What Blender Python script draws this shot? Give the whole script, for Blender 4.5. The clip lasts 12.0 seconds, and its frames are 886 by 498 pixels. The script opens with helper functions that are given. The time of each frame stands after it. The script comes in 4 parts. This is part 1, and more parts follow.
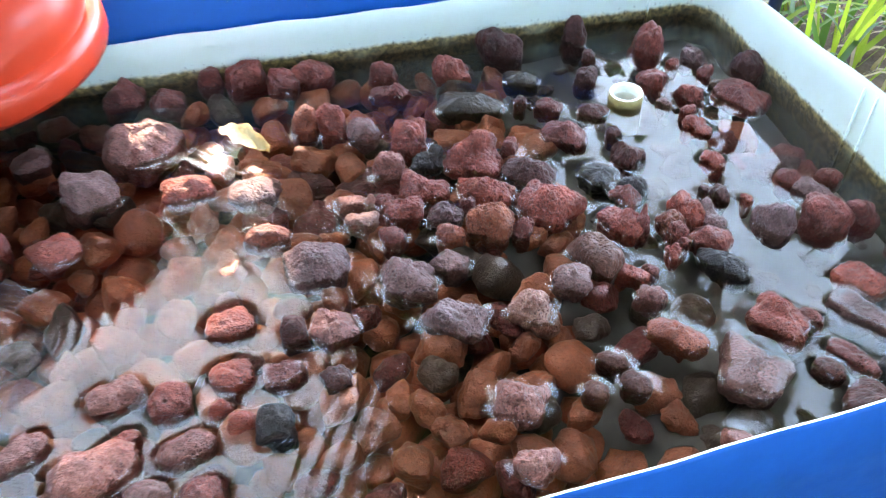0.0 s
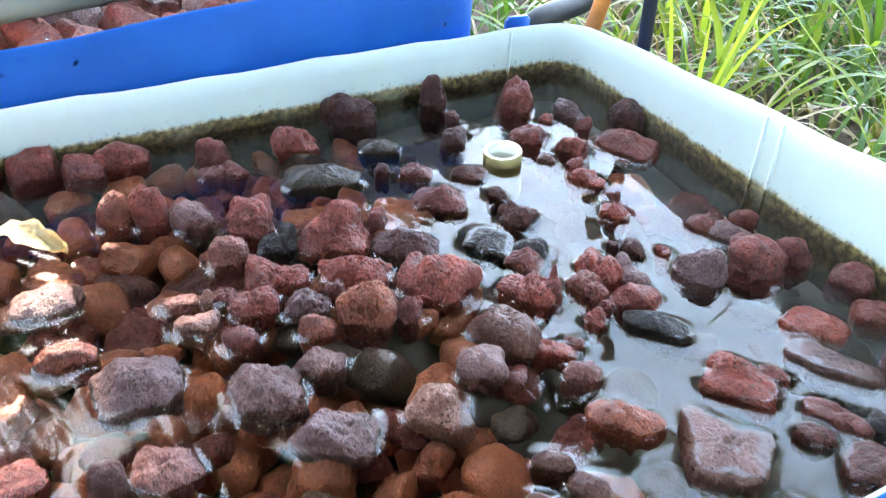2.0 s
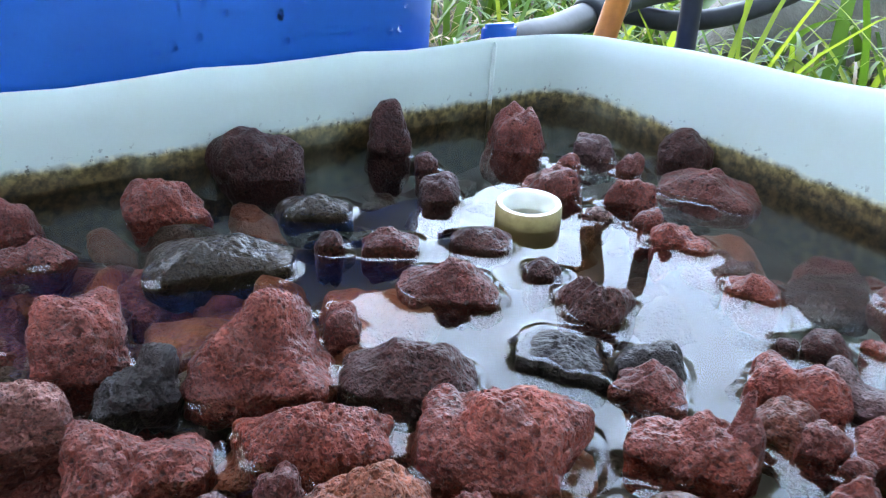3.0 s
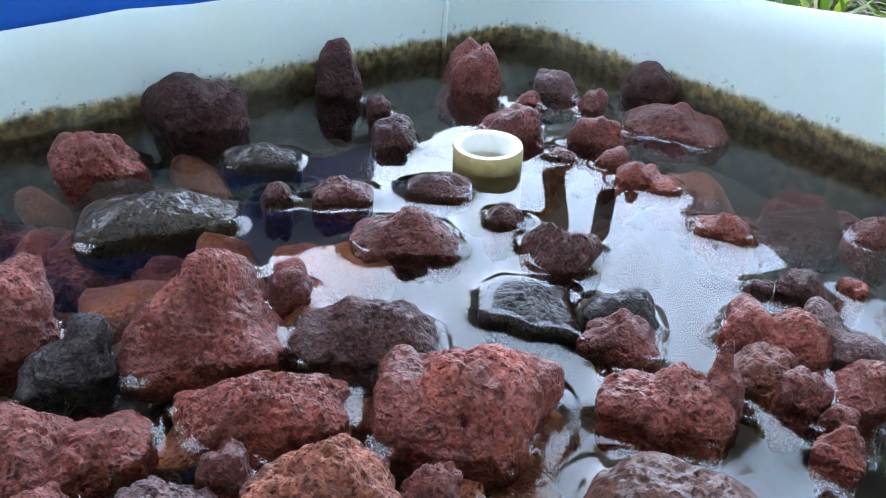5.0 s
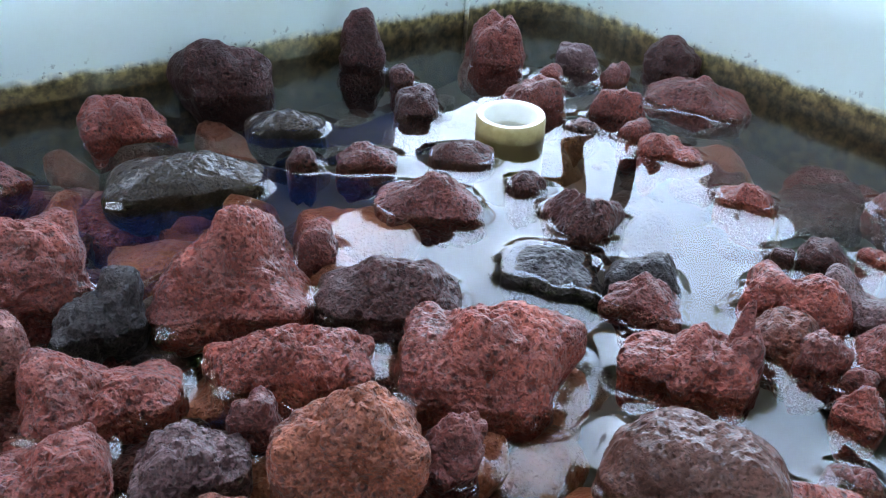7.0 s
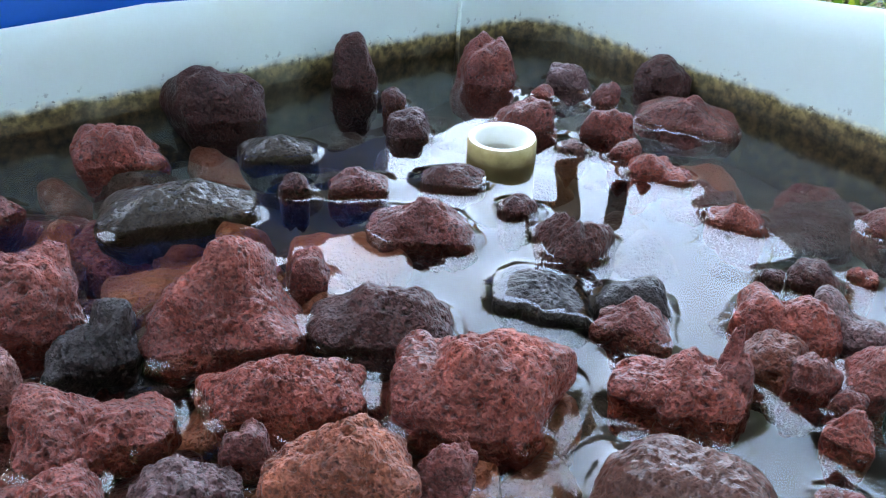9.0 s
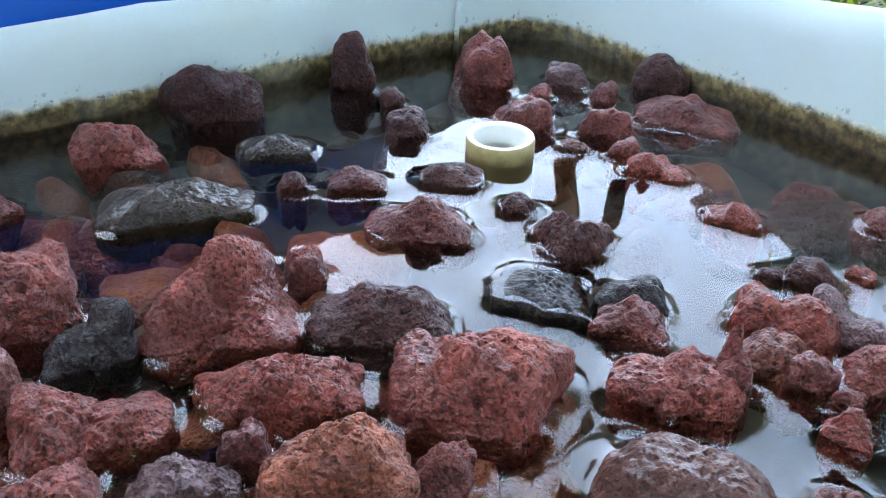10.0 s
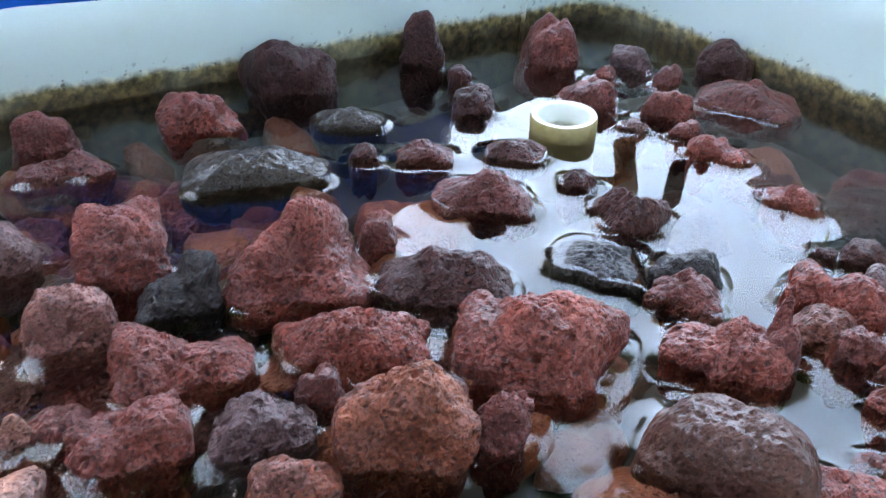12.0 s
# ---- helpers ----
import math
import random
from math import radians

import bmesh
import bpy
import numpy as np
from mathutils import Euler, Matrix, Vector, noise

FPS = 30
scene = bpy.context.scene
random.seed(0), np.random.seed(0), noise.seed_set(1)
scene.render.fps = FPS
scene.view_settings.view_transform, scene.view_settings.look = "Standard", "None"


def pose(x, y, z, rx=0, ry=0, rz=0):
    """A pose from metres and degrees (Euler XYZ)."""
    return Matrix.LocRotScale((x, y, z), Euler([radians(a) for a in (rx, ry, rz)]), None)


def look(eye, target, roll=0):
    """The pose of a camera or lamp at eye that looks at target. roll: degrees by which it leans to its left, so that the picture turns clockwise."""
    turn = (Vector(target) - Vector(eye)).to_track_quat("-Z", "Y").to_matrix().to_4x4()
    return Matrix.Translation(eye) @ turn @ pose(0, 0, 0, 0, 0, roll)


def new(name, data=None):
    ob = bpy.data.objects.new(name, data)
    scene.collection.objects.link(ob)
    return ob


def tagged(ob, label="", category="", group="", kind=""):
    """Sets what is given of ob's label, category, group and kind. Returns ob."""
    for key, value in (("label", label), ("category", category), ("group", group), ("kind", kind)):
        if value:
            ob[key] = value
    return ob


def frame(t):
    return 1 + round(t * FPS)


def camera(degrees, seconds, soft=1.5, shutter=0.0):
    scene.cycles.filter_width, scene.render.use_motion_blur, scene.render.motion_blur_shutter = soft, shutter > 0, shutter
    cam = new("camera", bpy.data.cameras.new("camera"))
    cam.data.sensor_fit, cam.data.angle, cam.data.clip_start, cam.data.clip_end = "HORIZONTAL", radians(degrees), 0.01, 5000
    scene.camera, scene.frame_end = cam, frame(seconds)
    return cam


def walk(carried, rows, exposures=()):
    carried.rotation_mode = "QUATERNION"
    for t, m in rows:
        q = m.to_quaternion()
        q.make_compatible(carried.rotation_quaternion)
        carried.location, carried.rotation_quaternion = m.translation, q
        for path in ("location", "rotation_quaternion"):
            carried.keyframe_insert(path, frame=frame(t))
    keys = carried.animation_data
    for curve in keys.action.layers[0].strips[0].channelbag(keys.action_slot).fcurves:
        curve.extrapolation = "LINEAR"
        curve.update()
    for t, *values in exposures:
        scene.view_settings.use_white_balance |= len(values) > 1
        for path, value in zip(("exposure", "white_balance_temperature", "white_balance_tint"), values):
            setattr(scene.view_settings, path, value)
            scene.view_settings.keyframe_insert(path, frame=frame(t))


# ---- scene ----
cam = camera(53.8, 12.0, soft=1.2, shutter=0.3)
PATH = [
    (0, (0.057, 0.058, 0.372), (-0.007, 1.489, -1.023), 1.0),
    (0.5, (0.051, 0.101, 0.282), (0.102, 1.608, -1.032), 0.9),
    (1, (0.061, 0.113, 0.268), (0.264, 1.66, -0.984), 3.1),
    (1.5, (0.049, 0.107, 0.278), (0.306, 1.691, -0.917), 4.0),
    (2, (0.046, 0.13, 0.276), (0.33, 1.736, -0.881), 2.9),
    (2.5, (0.029, 0.203, 0.194), (0.405, 1.86, -0.861), 2.5),
    (3, (0.035, 0.331, 0.136), (0.632, 2.02, -0.754), 4.2),
    (3.5, (0.038, 0.341, 0.13), (0.619, 2.034, -0.761), 4.0),
    (5.5, (0.043, 0.346, 0.13), (0.718, 1.928, -0.891), 3.6),
    (6, (0.041, 0.344, 0.128), (0.702, 1.932, -0.892), 4.1),
    (6.5, (0.04, 0.343, 0.127), (0.685, 1.934, -0.899), 4.3),
    (7, (0.038, 0.341, 0.126), (0.667, 1.935, -0.905), 4.0),
    (7.5, (0.04, 0.342, 0.13), (0.663, 1.94, -0.899), 3.2),
    (9.5, (0.04, 0.341, 0.13), (0.678, 1.949, -0.875), 3.3),
    (10, (0.04, 0.341, 0.13), (0.678, 1.946, -0.878), 3.3),
    (10.5, (0.039, 0.339, 0.131), (0.674, 1.951, -0.868), 3.3),
    (11, (0.037, 0.338, 0.13), (0.663, 1.965, -0.85), 3.7),
    (11.5, (0.036, 0.334, 0.131), (0.628, 1.979, -0.841), 3.8),
    (12, (0.033, 0.329, 0.132), (0.549, 1.956, -0.91), 3.2),
]
walk(cam, [(t, look(eye, target, roll)) for t, eye, target, roll in PATH],
     [(0, 3.06, 7500, 12), (2.0, 3.06, 7500, 12), (3.0, 2.6, 7450, 15), (12, 2.6, 7450, 15)])

# ---- world, sun ----
SUN_AZ, SUN_EL = -20.0, 36.0
world = bpy.data.worlds.new("sky")
world.use_nodes = True
scene.world = world
wn = world.node_tree
sky = wn.nodes.new("ShaderNodeTexSky")
sky.sky_type = 'NISHITA'
sky.sun_disc = False
sky.sun_elevation = radians(SUN_EL)
sky.sun_rotation = radians(SUN_AZ)
sky.air_density, sky.dust_density, sky.ozone_density = 1.0, 1.2, 1.0
haze = wn.nodes.new("ShaderNodeMix")  # thin white cloud over the clear sky
haze.data_type, haze.blend_type = 'RGBA', 'ADD'
haze.inputs[0].default_value = 1.0
haze.inputs[7].default_value = (8.4, 12.3, 18.4, 1)
wn.links.new(sky.outputs[0], haze.inputs[6])
wn.links.new(haze.outputs[2], wn.nodes["Background"].inputs[0])
wn.nodes["Background"].inputs[1].default_value = 0.12

sun_data = bpy.data.lights.new("sun", 'SUN')
sun_data.energy, sun_data.angle, sun_data.color = 4.0, radians(0.6), (1.0, 0.93, 0.82)
sun = new("sun", sun_data)
SUN_DIR = Vector((math.sin(radians(SUN_AZ)) * math.cos(radians(SUN_EL)), math.cos(radians(SUN_AZ)) * math.cos(radians(SUN_EL)), math.sin(radians(SUN_EL))))
sun.matrix_world = look(SUN_DIR * 12.0, (0, 0, 0))


# ---- materials ----
def material(name):
    m = bpy.data.materials.new(name)
    m.use_nodes = True
    nt = m.node_tree
    b = nt.nodes["Principled BSDF"]
    return m, nt, b


def node(nt, kind, **values):
    n = nt.nodes.new(kind)
    for k, v in values.items():
        n.inputs[k].default_value = v
    return n


def tex_noise(nt, scale, detail=4.0, rough=0.6, coords="Object", w=None):
    tc = nt.nodes.new("ShaderNodeTexCoord")
    n = node(nt, "ShaderNodeTexNoise", Scale=scale, Detail=detail, Roughness=rough)
    nt.links.new(tc.outputs[coords], n.inputs["Vector"])
    return n


def ramp(nt, src, stops):
    r = nt.nodes.new("ShaderNodeValToRGB")
    els = r.color_ramp.elements
    while len(els) < len(stops):
        els.new(0.5)
    for e, (p, c) in zip(els, stops):
        e.position = p
        e.color = (c[0], c[1], c[2], 1) if len(c) == 3 else c
    nt.links.new(src, r.inputs[0])
    return r


def mix(nt, a, b, fac, mode='MIX'):
    m = nt.nodes.new("ShaderNodeMix")
    m.data_type, m.blend_type = 'RGBA', mode
    for sock, v in ((m.inputs[0], fac), (m.inputs[6], a), (m.inputs[7], b)):
        if isinstance(v, bpy.types.NodeSocket):
            nt.links.new(v, sock)
        elif isinstance(v, (int, float)):
            sock.default_value = v
        else:
            sock.default_value = (*v, 1)
    return m.outputs[2]


def maths(nt, op, a, b=0.0, clamp=False):
    m = nt.nodes.new("ShaderNodeMath")
    m.operation, m.use_clamp = op, clamp
    for sock, v in ((m.inputs[0], a), (m.inputs[1], b)):
        if isinstance(v, bpy.types.NodeSocket):
            nt.links.new(v, sock)
        else:
            sock.default_value = v
    return m.outputs[0]


def height_z(nt):
    g = nt.nodes.new("ShaderNodeNewGeometry")
    x = nt.nodes.new("ShaderNodeSeparateXYZ")
    nt.links.new(g.outputs["Position"], x.inputs[0])
    return x.outputs[2]


def bump(nt, b, height, strength, distance, below=None):
    n = node(nt, "ShaderNodeBump", Strength=strength, Distance=distance)
    nt.links.new(height, n.inputs["Height"])
    if below is not None:
        nt.links.new(below, n.inputs["Normal"])
    nt.links.new(n.outputs[0], b.inputs["Normal"])
    return n.outputs[0]


def lava_material(name, light, deep, wet_top=0.013, shine=0.13, relief=1.0, speckle=1.0, spec=0.36, coat=0.6):
    """Porous lava stone: two tones, vesicles and crumbs with their shade put into the colour, wet up to a little over
    the water.
    """
    light, deep = tuple(1.38 * c for c in light), tuple(1.15 * c for c in deep)
    m, nt, b = material(name)
    info = nt.nodes.new("ShaderNodeObjectInfo")
    big = tex_noise(nt, 75.0, 4.0)
    fine = tex_noise(nt, 1300.0, 3.0, 0.6)
    tc = nt.nodes.new("ShaderNodeTexCoord")
    warp = node(nt, "ShaderNodeTexNoise", Scale=520.0, Detail=2.0)
    nt.links.new(tc.outputs["Object"], warp.inputs["Vector"])
    moved = nt.nodes.new("ShaderNodeVectorMath")
    moved.operation = 'MULTIPLY_ADD'
    moved.inputs[1].default_value = (0.0016, 0.0016, 0.0016)
    nt.links.new(warp.outputs["Color"], moved.inputs[0])
    nt.links.new(tc.outputs["Object"], moved.inputs[2])
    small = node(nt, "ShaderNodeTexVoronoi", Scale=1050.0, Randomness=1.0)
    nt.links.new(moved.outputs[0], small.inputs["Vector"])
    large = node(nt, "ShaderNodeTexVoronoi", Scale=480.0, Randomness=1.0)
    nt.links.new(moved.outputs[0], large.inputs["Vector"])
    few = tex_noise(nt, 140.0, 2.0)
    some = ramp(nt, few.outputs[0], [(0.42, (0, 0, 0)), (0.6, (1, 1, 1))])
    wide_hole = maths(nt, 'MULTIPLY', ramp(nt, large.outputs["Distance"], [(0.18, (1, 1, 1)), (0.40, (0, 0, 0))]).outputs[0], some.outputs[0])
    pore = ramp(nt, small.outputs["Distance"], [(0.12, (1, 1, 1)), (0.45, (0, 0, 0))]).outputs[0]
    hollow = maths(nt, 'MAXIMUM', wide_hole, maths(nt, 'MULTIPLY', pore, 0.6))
    col = ramp(nt, big.outputs[0], [(0.22, deep), (0.62, light)]).outputs[0]
    tint = ramp(nt, info.outputs["Random"], [(0.0, (0.80, 0.78, 0.82)), (0.5, (1.0, 1.0, 1.0)), (1.0, (1.18, 1.06, 0.96))]).outputs[0]
    col = mix(nt, col, tint, 1.0, 'MULTIPLY')
    # grain follows the bump: low spots darkened, raised ones lightened, as painted relief
    grain = ramp(nt, fine.outputs[0], [(0.32, (0.62, 0.58, 0.58)), (0.52, (1, 1, 1)), (0.70, (1.3, 1.26, 1.24))]).outputs[0]
    col = mix(nt, col, grain, speckle, 'MULTIPLY')
    # shade inside pores and gas holes, multiplied into the base colour
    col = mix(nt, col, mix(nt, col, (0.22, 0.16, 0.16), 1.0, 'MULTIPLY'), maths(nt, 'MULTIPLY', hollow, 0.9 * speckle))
    z = height_z(nt)
    z = maths(nt, 'ADD', z, maths(nt, 'MULTIPLY', maths(nt, 'SUBTRACT', big.outputs[0], 0.5), 0.022))
    wet = nt.nodes.new("ShaderNodeMapRange")
    for i, v in ((1, wet_top + 0.004), (2, wet_top - 0.002), (3, 0.0), (4, 1.0)):
        wet.inputs[i].default_value = v
    nt.links.new(z, wet.inputs[0])
    col = mix(nt, col, mix(nt, col, (0.66, 0.56, 0.53), 1.0, 'MULTIPLY'), wet.outputs[0])
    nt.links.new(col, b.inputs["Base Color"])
    nt.links.new(maths(nt, 'ADD', maths(nt, 'MULTIPLY', fine.outputs[0], 0.30), 0.30), b.inputs["Roughness"])
    b.inputs["Specular IOR Level"].default_value = spec * 0.8
    knobs = tex_noise(nt, 520.0, 2.0, 0.5)
    n0 = bump(nt, b, knobs.outputs[0], 0.8 * relief, 0.0024)
    # film of water over the wet part, smoother than the stone beneath
    lumps = tex_noise(nt, 150.0 if relief < 0.9 else 850.0, 2.0, 0.5)
    film = node(nt, "ShaderNodeBump", Strength=0.8, Distance=0.0035 if relief < 0.9 else 0.0022)
    nt.links.new(lumps.outputs[0], film.inputs["Height"])
    nt.links.new(film.outputs[0], b.inputs["Coat Normal"])
    over = maths(nt, 'GREATER_THAN', height_z(nt), 0.0)
    nt.links.new(maths(nt, 'MULTIPLY', wet.outputs[0], maths(nt, 'MULTIPLY', over, coat)), b.inputs["Coat Weight"])
    b.inputs["Coat Roughness"].default_value = shine * 0.45
    b.inputs["Coat IOR"].default_value = 1.34
    n1 = bump(nt, b, fine.outputs[0], 0.7 * relief, 0.0006, n0)
    bump(nt, b, maths(nt, 'SUBTRACT', 1.0, hollow), 1.0 * relief, 0.0009, n1)
    return m


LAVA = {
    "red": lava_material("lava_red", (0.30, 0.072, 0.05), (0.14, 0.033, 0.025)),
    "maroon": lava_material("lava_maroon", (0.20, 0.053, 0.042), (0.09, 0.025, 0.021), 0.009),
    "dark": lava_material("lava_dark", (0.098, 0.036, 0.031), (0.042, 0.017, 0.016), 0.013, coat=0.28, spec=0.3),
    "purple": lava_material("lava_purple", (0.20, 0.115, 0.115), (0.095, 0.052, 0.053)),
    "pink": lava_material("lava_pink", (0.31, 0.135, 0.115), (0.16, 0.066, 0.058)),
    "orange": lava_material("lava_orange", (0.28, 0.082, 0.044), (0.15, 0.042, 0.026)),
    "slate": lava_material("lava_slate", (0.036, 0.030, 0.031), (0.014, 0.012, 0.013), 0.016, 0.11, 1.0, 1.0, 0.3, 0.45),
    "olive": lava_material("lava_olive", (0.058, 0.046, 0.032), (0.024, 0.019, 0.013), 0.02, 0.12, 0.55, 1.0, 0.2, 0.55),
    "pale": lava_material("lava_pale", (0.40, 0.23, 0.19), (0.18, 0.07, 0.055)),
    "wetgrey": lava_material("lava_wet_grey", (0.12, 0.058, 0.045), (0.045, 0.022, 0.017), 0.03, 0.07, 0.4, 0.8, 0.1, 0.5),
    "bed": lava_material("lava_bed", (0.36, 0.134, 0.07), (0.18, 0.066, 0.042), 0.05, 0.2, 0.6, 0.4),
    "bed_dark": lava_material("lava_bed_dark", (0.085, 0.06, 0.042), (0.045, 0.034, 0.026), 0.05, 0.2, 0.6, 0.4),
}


def plastic_white():
    m, nt, b = material("white_plastic")
    z = height_z(nt)
    n = tex_noise(nt, 45.0, 6.0, 0.68)
    streak = tex_noise(nt, 9.0, 3.0)
    speck = tex_noise(nt, 260.0, 3.0)
    zz = maths(nt, 'ADD', z, maths(nt, 'MULTIPLY', maths(nt, 'SUBTRACT', n.outputs[0], 0.5), 0.009))
    algae = ramp(nt, zz, [(0.0, (0.06, 0.045, 0.022)), (0.002, (0.20, 0.17, 0.09)), (0.0034, (0.085, 0.06, 0.026)), (0.0078, (0.17, 0.135, 0.06)), (0.0100, (0.30, 0.265, 0.14)), (0.0118, (0.6, 0.6, 0.48))])
    base = mix(nt, (0.70, 0.80, 0.76), (0.60, 0.70, 0.65), streak.outputs[0])
    low = nt.nodes.new("ShaderNodeMapRange")
    for i, v in ((1, 0.0088), (2, 0.0118), (3, 1.0), (4, 0.0)):
        low.inputs[i].default_value = v
    nt.links.new(zz, low.inputs[0])
    mottle = ramp(nt, tex_noise(nt, 230.0, 4.0, 0.62).outputs[0], [(0.34, (0.22, 0.2, 0.17)), (0.48, (0.85, 0.8, 0.72)), (0.62, (1.9, 1.75, 1.5))])
    col = mix(nt, base, mix(nt, algae.outputs[0], mottle.outputs[0], 1.0, 'MULTIPLY'), low.outputs[0])
    # small black specks of algae just over the band
    zone = nt.nodes.new("ShaderNodeMapRange")
    for i, v in ((1, 0.0105), (2, 0.0165), (3, 1.0), (4, 0.0)):
        zone.inputs[i].default_value = v
    nt.links.new(zz, zone.inputs[0])
    dots = ramp(nt, speck.outputs[0], [(0.61, (0, 0, 0)), (0.66, (1, 1, 1))])
    col = mix(nt, col, (0.05, 0.045, 0.03), maths(nt, 'MULTIPLY', dots.outputs[0], maths(nt, 'MULTIPLY', zone.outputs[0], 0.75)))
    yellow = ramp(nt, tex_noise(nt, 16.0, 4.0).outputs[0], [(0.52, (0, 0, 0)), (0.7, (1, 1, 1))])
    col = mix(nt, col, (0.6, 0.6, 0.42), maths(nt, 'MULTIPLY', yellow.outputs[0], 0.22))
    nt.links.new(col, b.inputs["Base Color"])
    b.inputs["Roughness"].default_value = 0.38
    bump(nt, b, n.outputs[0], 0.12, 0.002)
    return m


def plastic_blue():
    m, nt, b = material("blue_plastic")
    n = tex_noise(nt, 14.0, 5.0)
    col = ramp(nt, n.outputs[0], [(0.3, (0.0, 0.086, 0.37)), (0.7, (0.0005, 0.118, 0.48))]).outputs[0]
    nt.links.new(col, b.inputs["Base Color"])
    fine = tex_noise(nt, 90.0, 4.0)
    nt.links.new(maths(nt, 'ADD', maths(nt, 'MULTIPLY', fine.outputs[0], 0.25), 0.25), b.inputs["Roughness"])
    b.inputs["Specular IOR Level"].default_value = 0.16
    bump(nt, b, fine.outputs[0], 0.08, 0.002)
    return m


def simple(name, light, deep, scale, rough=0.5, bump_strength=0.2, bump_dist=0.002, spec=0.5):
    m, nt, b = material(name)
    n = tex_noise(nt, scale, 6.0, 0.65)
    nt.links.new(ramp(nt, n.outputs[0], [(0.3, deep), (0.7, light)]).outputs[0], b.inputs["Base Color"])
    b.inputs["Roughness"].default_value = rough
    b.inputs["Specular IOR Level"].default_value = spec
    if bump_strength:
        bump(nt, b, n.outputs[0], bump_strength, bump_dist)
    return m


def foliage(name, light, deep, back=0.35):
    m, nt, b = material(name)
    g = nt.nodes.new("ShaderNodeNewGeometry")
    nt.links.new(ramp(nt, g.outputs["Random Per Island"], [(0.0, deep), (0.75, light), (1.0, tuple(c * 1.25 for c in light))]).outputs[0], b.inputs["Base Color"])
    b.inputs["Roughness"].default_value = 0.45
    tr = nt.nodes.new("ShaderNodeBsdfTranslucent")
    tr.inputs[0].default_value = (light[0] * 1.3, light[1] * 1.3, light[2] * 0.7, 1)
    ms = nt.nodes.new("ShaderNodeMixShader")
    ms.inputs[0].default_value = back
    nt.links.new(b.outputs[0], ms.inputs[1])
    nt.links.new(tr.outputs[0], ms.inputs[2])
    nt.links.new(ms.outputs[0], nt.nodes["Material Output"].inputs[0])
    return m


def water_material():
    m, nt, b = material("water")
    nt.nodes.remove(b)
    tr = nt.nodes.new("ShaderNodeBsdfTransparent")
    tr.inputs[0].default_value = (0.95, 0.90, 0.84, 1)
    gl = nt.nodes.new("ShaderNodeBsdfGlossy")
    gl.inputs["Roughness"].default_value = 0.0
    fr = nt.nodes.new("ShaderNodeFresnel")
    fr.inputs["IOR"].default_value = 1.34
    ms = nt.nodes.new("ShaderNodeMixShader")
    nt.links.new(fr.outputs[0], ms.inputs[0])
    nt.links.new(tr.outputs[0], ms.inputs[1])
    nt.links.new(gl.outputs[0], ms.inputs[2])
    nt.links.new(ms.outputs[0], nt.nodes["Material Output"].inputs[0])
    return m


WHITE, BLUE, WATER = plastic_white(), plastic_blue(), water_material()
SILT = simple("silt", (0.075, 0.062, 0.05), (0.045, 0.037, 0.03), 45.0, 0.8, 0.3, 0.002)
SOIL = simple("soil", (0.16, 0.10, 0.06), (0.05, 0.032, 0.02), 18.0, 0.9, 0.6, 0.02)
GRASS = foliage("grass", (0.10, 0.20, 0.028), (0.022, 0.065, 0.01))
STRAW = foliage("straw", (0.50, 0.38, 0.20), (0.24, 0.16, 0.08), 0.2)
LEAF = foliage("tree_leaf", (0.06, 0.11, 0.025), (0.025, 0.05, 0.012), 0.25)
YELLOW_LEAF = foliage("yellow_green_leaf", (0.26, 0.33, 0.05), (0.13, 0.21, 0.025), 0.6)
BARK = simple("bark", (0.16, 0.11, 0.08), (0.06, 0.04, 0.03), 14.0, 0.9, 0.6, 0.02)
ORANGE = simple("orange_pole", (0.78, 0.28, 0.05), (0.55, 0.17, 0.03), 60.0, 0.5)
BLACK = simple("black_rubber", (0.035, 0.037, 0.042), (0.014, 0.015, 0.018), 40.0, 0.55, 0.1, 0.002, 0.25)
GREY = simple("grey_pipe", (0.15, 0.17, 0.16), (0.08, 0.092, 0.088), 25.0, 0.5, 0.1)
RED = simple("red_plastic", (0.62, 0.05, 0.018), (0.5, 0.035, 0.014), 20.0, 0.3, 0.05)
STONE = simple("grey_stone", (0.34, 0.31, 0.27), (0.16, 0.145, 0.125), 9.0, 0.9, 0.7, 0.02)
DRY_LEAF = simple("dry_leaf", (0.55, 0.44, 0.24), (0.4, 0.3, 0.14), 160.0, 0.5, 0.4, 0.001)


def pipe_stained():
    m, nt, b = material("stained_pvc")
    z = height_z(nt)
    n = tex_noise(nt, 220.0, 5.0)
    zz = maths(nt, 'ADD', z, maths(nt, 'MULTIPLY', maths(nt, 'SUBTRACT', n.outputs[0], 0.5), 0.009))
    f = nt.nodes.new("ShaderNodeMapRange")
    for i, v in ((1, 0.0), (2, 0.016), (3, 0.0), (4, 1.0)):
        f.inputs[i].default_value = v
    nt.links.new(zz, f.inputs[0])
    col = ramp(nt, f.outputs[0], [(0.0, (0.20, 0.14, 0.05)), (0.3, (0.42, 0.32, 0.13)), (0.7, (0.70, 0.60, 0.34)), (0.95, (0.80, 0.76, 0.62))])
    nt.links.new(col.outputs[0], b.inputs["Base Color"])
    b.inputs["Roughness"].default_value = 0.4
    bump(nt, b, n.outputs[0], 0.15, 0.001)
    return m


PVC = pipe_stained()
PVC_WHITE = simple("pvc_inside", (0.9, 0.9, 0.84), (0.82, 0.81, 0.72), 120.0, 0.35, 0.05)


# ---- helpers ----
def part(name, bm, mat, parent=None, label="", smooth=True):
    me = bpy.data.meshes.new(name)
    bm.to_mesh(me)
    bm.free()
    return mesh_object(name, me, mat, parent, label, smooth)


